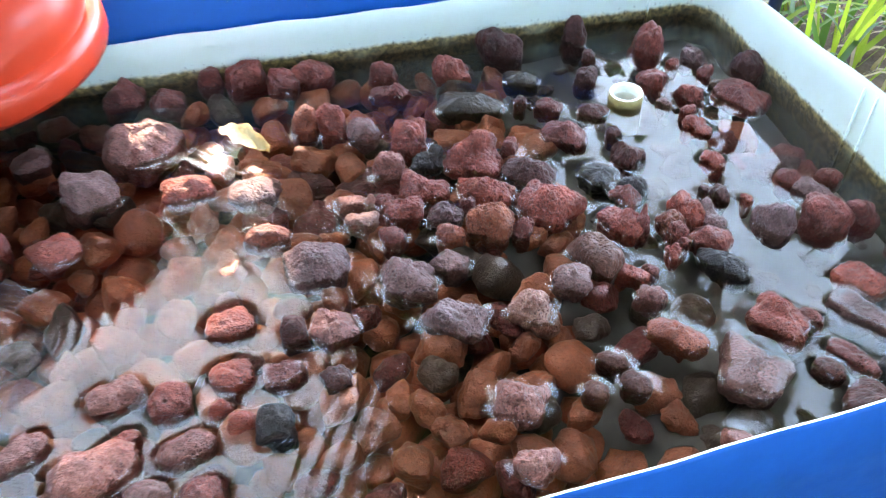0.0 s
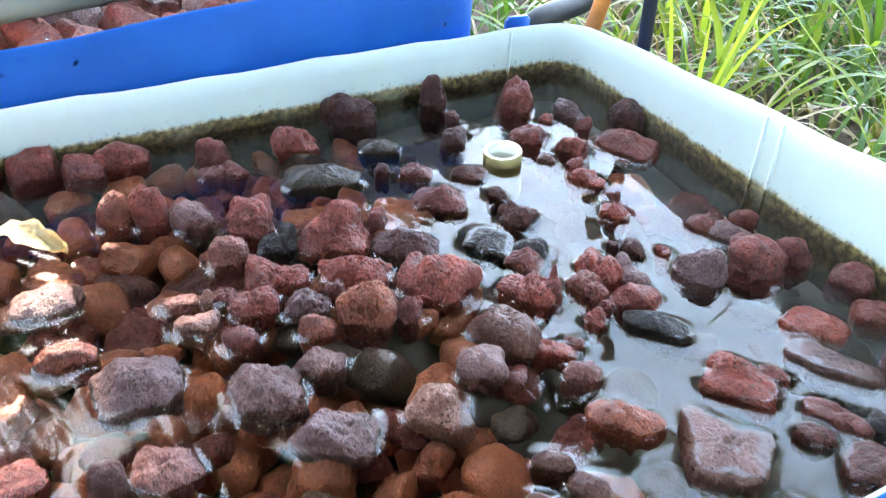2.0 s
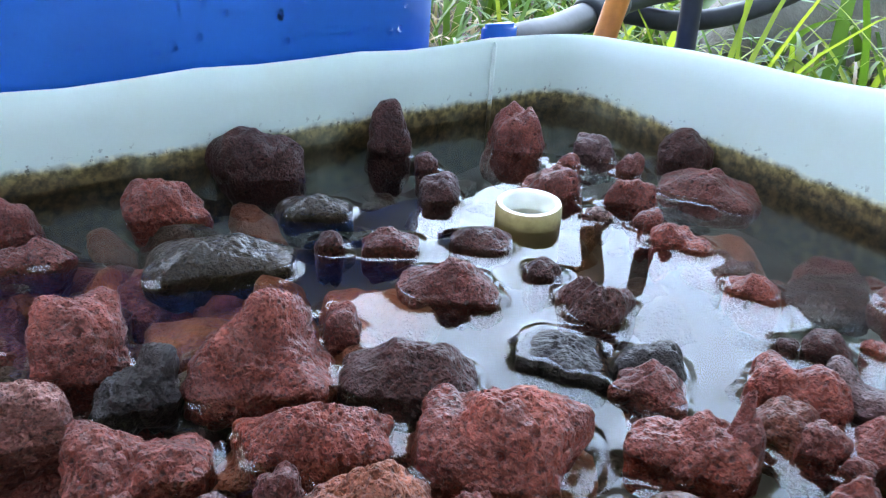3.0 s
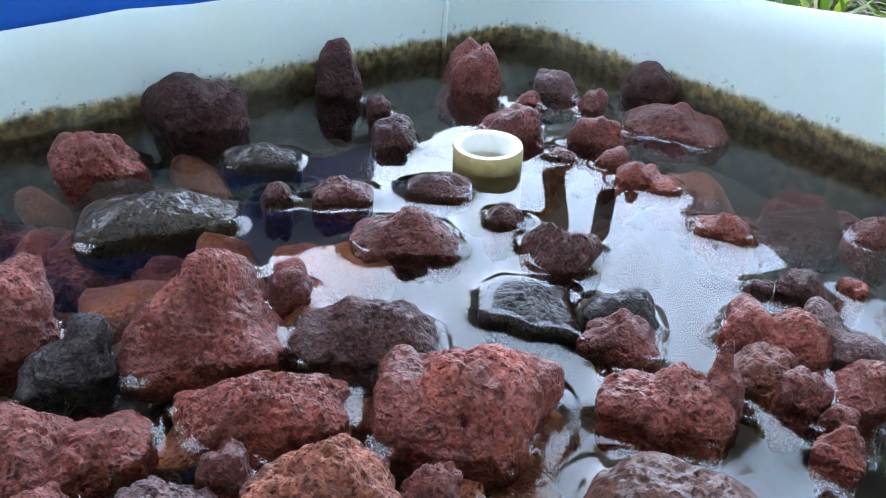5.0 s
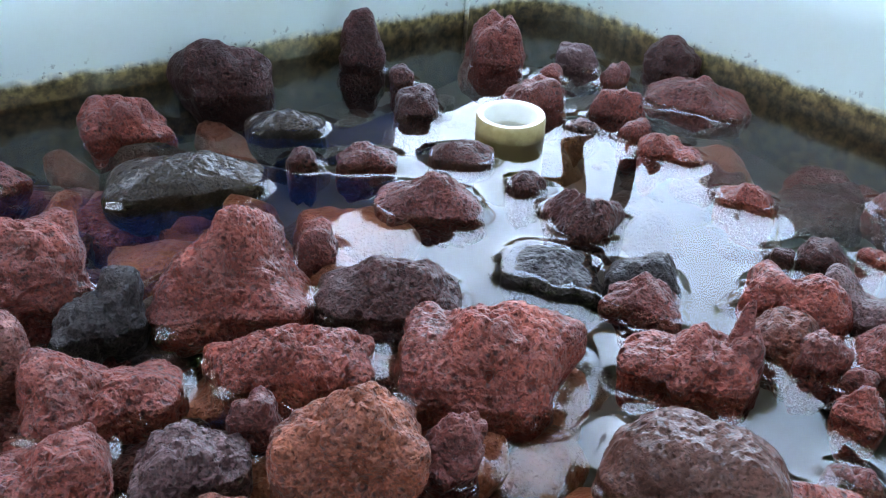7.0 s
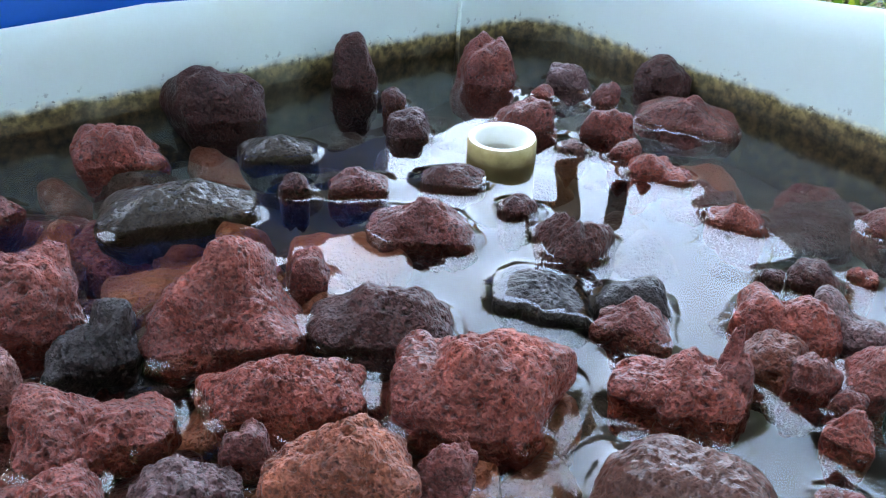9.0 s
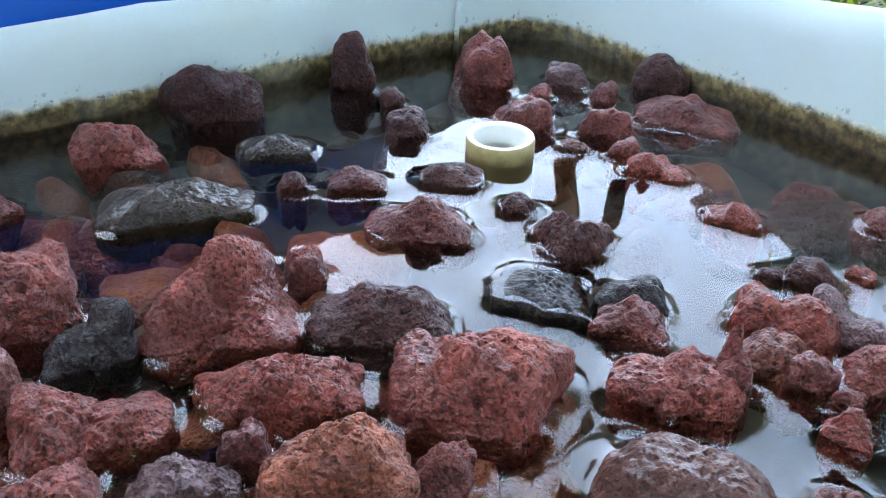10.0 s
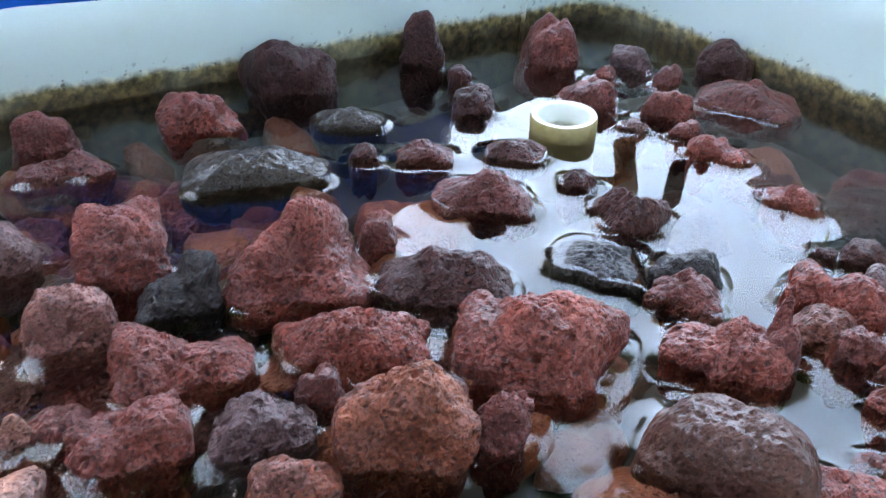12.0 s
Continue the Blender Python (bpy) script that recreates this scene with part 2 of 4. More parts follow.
def mesh_object(name, me, mat, parent=None, label="", smooth=True):
    me.materials.append(mat)
    if smooth:
        me.polygons.foreach_set("use_smooth", [True] * len(me.polygons))
    ob = new(name, me)
    if parent is not None:
        ob.parent = parent
    if label:
        tagged(ob, label)
    return ob


def from_arrays(name, verts, faces):
    me = bpy.data.meshes.new(name)
    me.from_pydata(verts, [], faces)
    me.update()
    return me


def empty(name, m=None):
    ob = new(name)
    ob.empty_display_size = 0.02
    if m is not None:
        ob.matrix_world = m
    return ob


def tube(points, radius, sides=12, taper=None, caps=True):
    """A bmesh tube along points."""
    bm = bmesh.new()
    pts = [Vector(p) for p in points]
    rings = []
    for i, p in enumerate(pts):
        d = (pts[min(i + 1, len(pts) - 1)] - pts[max(i - 1, 0)]).normalized()
        a = d.cross(Vector((0.31, 0.2, 0.93))).normalized()
        b = d.cross(a)
        r = radius * (taper(i / (len(pts) - 1)) if taper else 1.0)
        rings.append([bm.verts.new(p + r * (math.cos(t) * a + math.sin(t) * b)) for t in (2 * math.pi * k / sides for k in range(sides))])
    for r0, r1 in zip(rings, rings[1:]):
        for k in range(sides):
            bm.faces.new((r0[k], r0[(k + 1) % sides], r1[(k + 1) % sides], r1[k]))
    if caps:
        bm.faces.new(rings[0][::-1])
        bm.faces.new(rings[-1])
    bmesh.ops.recalc_face_normals(bm, faces=bm.faces)
    return bm


def lathe(profile, sides=48):
    """A bmesh turned round z; the profile is a closed list of (radius, z)."""
    bm = bmesh.new()
    rings = [[bm.verts.new((r * math.cos(t), r * math.sin(t), z)) for t in (2 * math.pi * k / sides for k in range(sides))] for r, z in profile]
    for r0, r1 in zip(rings, rings[1:]):
        for k in range(sides):
            bm.faces.new((r0[k], r0[(k + 1) % sides], r1[(k + 1) % sides], r1[k]))
    bmesh.ops.recalc_face_normals(bm, faces=bm.faces)
    return bm


def lattice(ix, iy, iz, seed):
    h = (ix * 374761393 + iy * 668265263 + iz * 1274126177 + seed * 1442695041) & 0xFFFFFFFF
    h = ((h ^ (h >> 13)) * 1274126177) & 0xFFFFFFFF
    return ((h ^ (h >> 16)) & 0xFFFF) / 32767.5 - 1.0


def vnoise(p, seed):
    """Smooth value noise in -1..1 for an array of points."""
    i = np.floor(p).astype(np.int64)
    f = p - i
    f = f * f * (3 - 2 * f)
    out = 0.0
    for dx in (0, 1):
        for dy in (0, 1):
            for dz in (0, 1):
                w = (f[:, 0] if dx else 1 - f[:, 0]) * (f[:, 1] if dy else 1 - f[:, 1]) * (f[:, 2] if dz else 1 - f[:, 2])
                out = out + w * lattice(i[:, 0] + dx, i[:, 1] + dy, i[:, 2] + dz, seed)
    return out


SPHERES = {}


def sphere(level):
    if level not in SPHERES:
        bm = bmesh.new()
        bmesh.ops.create_icosphere(bm, subdivisions=level, radius=1.0)
        bm.verts.ensure_lookup_table()
        v = np.array([x.co[:] for x in bm.verts])
        f = [[x.index for x in face.verts] for face in bm.faces]
        bm.free()
        SPHERES[level] = (v / np.linalg.norm(v, axis=1)[:, None], f)
    return SPHERES[level]


def facet_factor(d, rng, facets, sharp):
    """How far a rounded polyhedron reaches in each direction."""
    n = rng.normal(size=(facets, 3))
    n = np.concatenate([n / np.linalg.norm(n, axis=1)[:, None], np.array([[0, 0, 1], [0, 0, -1], [1, 0, 0], [-1, 0, 0], [0, 1, 0], [0, -1, 0]])])
    n[-6:] += rng.normal(scale=0.25, size=(6, 3))
    n[-6:] /= np.linalg.norm(n[-6:], axis=1)[:, None]
    dist = rng.uniform(0.80, 0.99, len(n))
    r = (np.maximum(d @ n.T, 0.0) / dist) ** sharp
    return r.sum(axis=1) ** (-1.0 / sharp)


def weathered(p, d, seed, level, mean, rough, rng):
    """Lumps, gas holes and crumbs pressed into a stone's surface along its outward directions."""
    o = rng.uniform(-50, 50, 3)
    k = 1.0 / mean
    lump = 0.075 * vnoise(p * k * 2.6 + o, seed) + 0.045 * vnoise(p * k * 5.5 + o, seed + 1)
    if level >= 4:
        lump = lump + 0.024 * vnoise(p * k * 11 + o, seed + 2)
    if level >= 5:
        count = 26 if level >= 6 else 12
        c = rng.normal(size=(count, 3))
        c /= np.linalg.norm(c, axis=1)[:, None]
        rad = rng.uniform(0.025, 0.085, count) * (1.0 if level >= 6 else 1.5)
        far = np.arccos(np.clip(d @ c.T, -1, 1)) / rad
        lump = lump - (np.clip(1.0 - far, 0, 1) ** 0.5 * rad * 0.8).max(axis=1)
    move = lump * mean * rough
    if level >= 5:
        move = move + 0.0006 * rough * vnoise(p * 230.0 + o, seed + 3)
    if level >= 6:
        q = p * 430.0 + o
        move = move - 0.0010 * rough * np.clip(vnoise(q, seed + 5) * 2.6 - 0.6, 0.0, 1.0)
    if level >= 7:
        move = move - 0.0005 * rough * np.clip(vnoise(q * 1.7, seed + 6) * 3.0 - 0.5, 0.0, 1.0)
    return p + d * move[:, None]


def rock_mesh(seed, level, size, rough=1.0, facets=14, sharp=10.0, taper=0.12):
    """A broken, porous stone: a rounded polyhedron with lumps and gas holes, scaled to size (full width, depth, height)."""
    rng = np.random.default_rng(seed)
    d, faces = sphere(level)
    p = d * facet_factor(d, rng, facets, sharp)[:, None]
    lo, hi = p.min(axis=0), p.max(axis=0)
    p = (p - (lo + hi) / 2) / (hi - lo) * np.array(size)
    f = p[:, 2:3] / size[2] + 0.5
    p[:, :2] *= 1.08 - taper * np.clip(f, 0, 1) ** 1.5
    p[:, :2] += (rng.uniform(-0.09, 0.09, 2) * np.array(size[:2])) * (f - 0.5)
    return weathered(p, d, seed, level, float(np.cbrt(np.prod(size))), rough, rng), faces


def lobed_rock(seed, level, lobes, rough=1.0, blocky=0.8):
    """A stone grown together from lobes (x, y, half width, half depth, height over the water); the water lies at z = 0."""
    rng = np.random.default_rng(seed)
    d, faces = sphere(level)
    shapes = []
    x0, x1 = min(q[0] - q[2] for q in lobes), max(q[0] + q[2] for q in lobes)
    y0, y1 = min(q[1] - q[3] for q in lobes), max(q[1] + q[3] for q in lobes)
    mean_top = sum(q[4] * q[2] * q[3] for q in lobes) / sum(q[2] * q[3] for q in lobes)
    body = [((x0 + x1) / 2, (y0 + y1) / 2, (x1 - x0) / 2, (y1 - y0) / 2, 1.0 * mean_top)] if len(lobes) > 1 else []
    for x, y, rx, ry, top in list(lobes) + body:
        rx, ry = max(rx, min(1.4 * rx, x - x0, x1 - x)), max(ry, min(1.3 * ry, y - y0, y1 - y))
        rz = max(top, 0.6 * min(rx, ry))
        zc = top - rz
        if zc < 0:
            grow = 1.0 / max(0.72, math.sqrt(max(0.0, 1.0 - (zc / rz) ** 2)))
            rx, ry = rx * grow, ry * grow
        shapes.append((np.array([x, y, zc]), np.array([rx, ry, rz])))
    middle = shapes[-1][0]
    reach = np.zeros(len(d))
    for c, r in shapes:
        a, o = d / r, (middle - c) / r
        aa, ao, oo = (a * a).sum(axis=1), a @ o, float(o @ o) - 1.0
        root = ao * ao - aa * oo
        hit = np.where(root > 0, (-ao + np.sqrt(np.maximum(root, 0.0))) / aa, 0.0)
        w = np.abs(o + a * hit[:, None])
        hit = hit * (w ** 3.0).sum(axis=1).clip(0.05, 1.0) ** (-0.25)
        reach = reach + np.maximum(hit, 0.0) ** 6
    reach = np.maximum(reach ** (1.0 / 6), 0.25 * float(shapes[0][1].min()))
    fac = facet_factor(d, rng, 15, 11.0) ** blocky
    p = d * (reach * fac / fac.mean())[:, None]
    mean = float(np.cbrt(np.prod(p.max(axis=0) - p.min(axis=0))))
    p = weathered(p, d, seed, level, mean, rough, rng) + middle
    # true to the outline over the water, and reaching down to the bed
    top = max(q[4] for q in lobes)
    up = p[:, 2] > 0
    if up.any():
        f = np.clip(p[:, 2] / top, 0.0, 1.2)[:, None] ** 1.3
        p[:, :2] += (middle[:2] - p[:, :2]) * (0.36 if top < 1.1 * min(y1 - y0, x1 - x0) / 2 else 0.14) * f
        p[up, 2] *= top / p[up, 2].max()
        dry = p[p[:, 2] > -0.0015]
        for k in (0, 1):
            lo, hi = min(q[k] - q[2 + k] for q in lobes), max(q[k] + q[2 + k] for q in lobes)
            a, b = dry[:, k].min(), dry[:, k].max()
            p[:, k] = lo + (p[:, k] - a) * (hi - lo) / (b - a)
    low = p[:, 2].min()
    p[~up, 2] *= max(1.0, 0.016 / max(1e-4, -low))
    return p, faces


# ---- tub plan ----
CORNER, YAW = Vector((0.245, 0.7455, 0.0)), 19.03
TUB = pose(CORNER.x, CORNER.y, 0, 0, 0, YAW)
TUB_INV = TUB.inverted()
LEFT, NEAR, FLOOR_Z, GROUND_Z = -0.66, -0.425, -0.085, -0.13


def outline(u0, u1, v0, v1, r, n=6, grow=0.0):
    """Points round a rectangle with rounded corners, counter-clockwise, with points along the sides."""
    pts = []
    u0, u1, v0, v1, r = u0 - grow, u1 + grow, v0 - grow, v1 + grow, r + grow
    corners = [(u1 - r, v1 - r, 0), (u0 + r, v1 - r, 90), (u0 + r, v0 + r, 180), (u1 - r, v0 + r, 270)]
    arcs = [[(cu + r * math.cos(radians(a + 90 * k / n)), cv + r * math.sin(radians(a + 90 * k / n))) for k in range(n + 1)] for cu, cv, a in corners]
    for a, b in zip(arcs, arcs[1:] + arcs[:1]):
        pts += a
        m = 24
        pts += [(a[-1][0] + (b[0][0] - a[-1][0]) * k / m, a[-1][1] + (b[0][1] - a[-1][1]) * k / m) for k in range(1, m)]
    return pts


def rim_main(u, v):
    side = min(1.0, max(0.0, (u + 0.30) / 0.25))
    return 0.0395 + 0.077 * max(0.0, -v) * (0.55 + 0.45 * side) + 0.0006 * math.sin(u * 31 + 1.0) + 0.0008 * math.sin(u * 83 + v * 57) + 0.002 * max(0.0, -u - 0.35)


def rim_back(u, v):
    return 0.069 + 0.075 * max(0.0, (u + 0.42)) * 0.9 + 0.001 * math.sin(u * 40)


def ring_walls(levels):
    """A bmesh that joins loops of points of equal count, in turn."""
    bm = bmesh.new()
    loops = [[bm.verts.new(p) for p in level] for level in levels]
    c = len(loops[0])
    for a, b in zip(loops, loops[1:]):
        for k in range(c):
            bm.faces.new((a[k], a[(k + 1) % c], b[(k + 1) % c], b[k]))
    return bm, loops


def tub(m, u0, u1, v0, v1, r, rim, label):
    """A cut-open plastic container: white inner shell with a floor, blue outer shell."""
    root = empty("plastic_tub", m)
    t = 0.0038
    inner = outline(u0, u1, v0, v1, r)
    mid = outline(u0, u1, v0, v1, r, grow=t * 0.55)
    outer = outline(u0, u1, v0, v1, r, grow=t)
    zs = [rim(u, v) for u, v in inner]
    low = outline(u0, u1, v0, v1, r, grow=-0.012)
    levels = [[(u, v, FLOOR_Z) for u, v in low], [(u, v, FLOOR_Z + 0.012) for u, v in inner]]
    levels += [[(u, v, FLOOR_Z + 0.012 + (z - FLOOR_Z - 0.012) * f) for (u, v), z in zip(inner, zs)] for f in (0.35, 0.62, 0.75, 0.88, 0.985)]
    levels += [[(u, v, z) for (u, v), z in zip(mid, zs)]]
    bm, loops = ring_walls(levels)
    bm.faces.new(loops[0])
    bmesh.ops.recalc_face_normals(bm, faces=bm.faces)
    part("inner_shell", bm, WHITE, root, "white inner plastic with a brown algae band")
    levels = [[(u, v, z) for (u, v), z in zip(mid, zs)], [(u, v, z - 0.0012) for (u, v), z in zip(outer, zs)]]
    levels += [[(u, v, GROUND_Z + (z - GROUND_Z) * f) for (u, v), z in zip(outer, zs)] for f in (0.75, 0.4, 0.06)]
    levels += [[(u, v, GROUND_Z) for u, v in low]]
    bm, loops = ring_walls(levels)
    bmesh.ops.recalc_face_normals(bm, faces=bm.faces)
    part("outer_shell", bm, BLUE, root, "bright blue outer plastic")
    return tagged(root, label, "tub")


main_tub = tub(TUB, LEFT, 0.0, NEAR, 0.0, 0.029, rim_main, "cut-open plastic tub, blue outside and white inside, full of stones")
BACK_V = 0.013
back_tub = tub(TUB, -0.72, -0.066, BACK_V, BACK_V + 0.40, 0.045, rim_back, "second cut-open blue plastic tub filled with lava stones behind the first")

# mould seam in the back wall and the double rib in the end wall
for u, v, w, z1 in ((-0.0545, -0.0012, 0.0022, 0.0385), (-0.0005, -0.2, 0.0017, 0.052), (-0.0005, -0.213, 0.0015, 0.053)):
    bm = bmesh.new()
    bmesh.ops.create_cube(bm, size=1.0, matrix=TUB @ Matrix.Translation((u, v, z1 / 2 - 0.03)) @ Matrix.Diagonal((w, 0.0022 if v > -0.1 else 0.0026, z1 + 0.06, 1)))
    bmesh.ops.bevel(bm, geom=bm.edges[:], offset=0.0007, segments=2, affect='EDGES')
    ob = part("mould_seam", bm, WHITE, main_tub)
    ob.matrix_parent_inverse = TUB_INV

# ---- ground ----
def ground():
    rng = np.random.default_rng(5)
    n = 90
    ax = np.sign(np.linspace(-1, 1, n)) * (np.abs(np.linspace(-1, 1, n)) ** 3.2) * 40
    x, y = np.meshgrid(ax + 0.5, ax + 1.0, indexing="ij")
    p = np.stack([x.ravel(), y.ravel(), np.zeros(n * n)], axis=1)
    p[:, 2] = GROUND_Z + 0.012 * vnoise(p * 6.0, 3) * (np.hypot(p[:, 0] - 0.3, p[:, 1] - 0.8) > 0.15) - 0.012
    f = [(i * n + j, (i + 1) * n + j, (i + 1) * n + j + 1, i * n + j + 1) for i in range(n - 1) for j in range(n - 1)]
    ob = mesh_object("ground", from_arrays("ground", p.tolist(), f), SOIL)
    tagged(ob, "brown earth with dry litter around the tubs", "ground", kind="structure")


ground()


def outside_tubs(x, y):
    q = TUB_INV @ Vector((x, y, 0))
    return not (LEFT - 0.02 < q.x < 0.012 and NEAR - 0.02 < q.y < 0.012) and not (-0.75 < q.x < -0.052 and 0 < q.y < 0.43)


def blades(name, mat, spots, length, width, droop, seed, label):
    """Curved blades: each is a narrow, folded strip."""
    rng = random.Random(seed)
    verts, faces = [], []
    for x, y in spots:
        az, le, wi = rng.uniform(0, 2 * math.pi), length * rng.uniform(0.45, 1.25), width * rng.uniform(0.6, 1.3)
        lean, bend = rng.uniform(0.05, 0.5), droop * rng.uniform(0.5, 1.6)
        h = Vector((math.cos(az), math.sin(az), 0))
        s = Vector((-h.y, h.x, 0))
        p, a = Vector((x, y, GROUND_Z - 0.01)), lean
        base, k = len(verts), 7
        for i in range(k + 1):
            w = wi * (1 - (i / k) ** 2.2) * 0.5 + 0.0001
            up = Vector((0, 0, 1)) * 0.25 * w
            verts += [tuple(p - s * w + up), tuple(p), tuple(p + s * w + up)]
            p = p + (h * math.sin(a) + Vector((0, 0, math.cos(a)))) * (le / k)
            a = min(a + bend / k, 2.5)
        if any(z < 0.09 and not outside_tubs(px, py) for px, py, z in verts[base:]):
            del verts[base:]
            continue
        for i in range(k):
            q = base + 3 * i
            faces += [(q, q + 1, q + 4, q + 3), (q + 1, q + 2, q + 5, q + 4)]
    ob = mesh_object(name, from_arrays(name, verts, faces), mat)
    return tagged(ob, label, "grass", kind="stuff")


def scatter(count, x0, x1, y0, y1, seed, clump=0.06):
    rng = random.Random(seed)
    spots = []
    while len(spots) < count:
        cx, cy = rng.uniform(x0, x1), rng.uniform(y0, y1)
        for _ in range(rng.randint(4, 14)):
            x, y = rng.gauss(cx, clump), rng.gauss(cy, clump)
            if outside_tubs(x, y):
                spots.append((x, y))
    return spots


blades("grass", GRASS, scatter(3500, 0.1, 1.7, 0.3, 2.4, 11, 0.05), 0.15, 0.0075, 2.1, 21, "sunlit green grass with long arching blades beside the tub")
blades("grass", GRASS, scatter(5000, -3.0, 4.0, 1.0, 6.0, 12, 0.2), 0.30, 0.012, 1.5, 22, "taller green grass further behind the tubs")
blades("dry_grass", STRAW, scatter(3600, 0.1, 1.7, 0.3, 2.4, 13), 0.13, 0.0042, 3.2, 23, "dry straw-coloured grass between the green blades")
blades("grass", YELLOW_LEAF, scatter(700, 0.1, 1.7, 0.3, 2.4, 14, 0.04), 0.20, 0.008, 2.0, 26, "yellow-green arching blades among the grass")

blades("weed", YELLOW_LEAF, [(0.43 + 0.004 * k * math.cos(k * 2.4), 0.88 + 0.004 * k * math.sin(k * 2.4)) for k in range(13)], 0.34, 0.0045, 0.6, 24, "tall yellow-green weed behind the tub corner")
blades("weed", YELLOW_LEAF, [(0.54 + 0.006 * k * math.cos(k * 2.4), 0.63 + 0.006 * k * math.sin(k * 2.4)) for k in range(8)], 0.42, 0.006, 0.6, 25, "tall yellow-green weed beside the tub")

# ---- trees that the water mirrors, and unseen foliage added to block skylight ----
def tree(name, trunk, blobs, count, leaf, seed, gap=()):
    """Trunk with limbs to each mass of leaves; a mass is (azimuth, elevation, distance, radius) from the tub."""
    rng = random.Random(seed)
    root = empty(name, Matrix.Translation(trunk[0]))
    base = Vector(trunk[0])
    bm = tube([Vector(p) - base for p in trunk], 0.13, 10, lambda f: 1 - 0.5 * f)
    part("trunk", bm, BARK, root)
    verts, faces = [], []
    top = Vector(trunk[-1])
    area = sum(b[3] ** 2 for b in blobs)
    for az, el, dist, rad in blobs:
        a, e = radians(az), radians(el)
        c = Vector((0.1, 0.45, 0)) + dist * Vector((math.sin(a) * math.cos(e), math.cos(a) * math.cos(e), math.sin(e)))
        mid = (top + c) / 2 + Vector((0, 0, 0.15))
        part("limb", tube([top - base - Vector((0, 0, 0.1)), mid - base, c - base], 0.06, 8, lambda f: 1 - 0.75 * f), BARK, root)
        for _ in range(int(count * rad * rad / area / 6)):
            d = Vector((rng.gauss(0, 1), rng.gauss(0, 1), rng.gauss(0, 1))).normalized()
            cl = c + d * rad * (rng.random() ** 0.45) * rng.uniform(0.75, 1.1)
            for _ in range(6):
                p = cl + Vector((rng.gauss(0, 0.09), rng.gauss(0, 0.09), rng.gauss(0, 0.09)))
                if any((p - g - (p - g).dot(SUN_DIR) * SUN_DIR).length < w for g, w in gap):
                    continue
                ax = Vector((rng.gauss(0, 1), rng.gauss(0, 1), rng.gauss(-0.3, 0.7))).normalized()
                sd = ax.cross(Vector((rng.gauss(0, 1), rng.gauss(0, 1), rng.gauss(0, 1)))).normalized()
                le, wi = leaf * rng.uniform(0.7, 1.3), leaf * 0.24 * rng.uniform(0.8, 1.2)
                k = len(verts)
                verts += [tuple(v - base) for v in (p, p + ax * le * 0.5 + sd * wi, p + ax * le, p + ax * le * 0.5 - sd * wi)]
                faces.append((k, k + 1, k + 2, k + 3))
    mesh_object("crown", from_arrays("crown", verts, faces), LEAF, root, smooth=False)
    return tagged(root, "leafy green %s standing against the bright sky" % name, name)


tree("tree", [(-0.85, 2.9, GROUND_Z - 0.1), (-0.8, 2.8, 0.7), (-0.7, 2.6, 1.25)],
     [(-24, 28, 2.7, 0.72), (-10, 31, 2.7, 0.60), (-5, 43, 2.6, 0.46), (-2, 53, 2.6, 0.42), (-40, 26, 2.8, 0.7), (2, 22, 2.8, 0.38), (9, 45, 2.6, 0.30), (16, 50, 2.6, 0.30), (24, 54, 2.6, 0.30), (31, 57, 2.6, 0.30), (39, 59, 2.6, 0.30), (18, 48, 2.6, 0.2), (1, 37, 2.6, 0.24), (-62, 28, 2.7, 0.65)],
     38000, 0.085, 31, [(Vector((-0.12, 0.475, 0.0)), 0.125), (Vector((-0.16, 0.53, 0.0)), 0.09)])
# front masses darken the mirrored sky; the rest is unseen, added against skylight
tree("tree", [(1.6, -1.8, GROUND_Z - 0.1), (1.5, -1.5, 1.6), (1.3, -0.9, 3.0)],
     [(14, 57, 4.6, 0.85), (26, 62, 4.6, 0.9), (40, 64, 4.6, 1.0), (0, 66, 4.6, 0.9), (62, 58, 4.4, 1.2), (75, 36, 4.6, 1.2), (98, 50, 4.4, 1.4), (120, 28, 4.4, 1.4), (0, 82, 4.4, 1.2), (135, 56, 4.4, 1.3)],
     46000, 0.15, 32)
# unseen tree behind and to the left, added to cut ambient light
tree("tree", [(-1.9, -2.2, GROUND_Z - 0.1), (-1.8, -1.9, 1.5), (-1.5, -1.4, 2.8)],
     [(165, 34, 4.6, 1.4), (200, 30, 4.6, 1.4), (235, 34, 4.6, 1.4), (270, 36, 4.6, 1.4), (295, 30, 4.6, 1.1), (180, 62, 4.4, 1.3), (225, 62, 4.4, 1.3), (260, 64, 4.4, 1.2)],
     46000, 0.15, 33)

# unseen low hedge behind the viewpoint, added to dim the far wall
tree("hedge", [(0.4, -4.0, GROUND_Z - 0.1), (0.4, -3.9, 0.2), (0.4, -3.8, 0.4)],
     [(a, 9, 4.6, 0.95) for a in range(76, 290, 19)],
     30000, 0.15, 34)

# ---- poles and hoses behind the tub ----
def pole(name, mat, foot, head, radius, label):
    foot, head = Vector(foot), Vector(head)
    pts = [foot.lerp(head, k / 8) + Vector((0.002 * math.sin(k * 1.3), 0.002 * math.cos(k * 1.9), 0)) for k in range(9)]
    ob = part(name, tube(pts, radius, 14), mat)
    return tagged(ob, label, "pole")


pole("garden_stake", ORANGE, (0.219, 0.765, GROUND_Z - 0.03), (0.350, 0.690, 0.45), 0.0062, "slim orange-brown wooden stake standing behind the tub")
pole("metal_stake", BLACK, (0.287, 0.712, GROUND_Z - 0.03), (0.300, 0.718, 0.62), 0.0052, "thin black metal stake standing behind the tub")


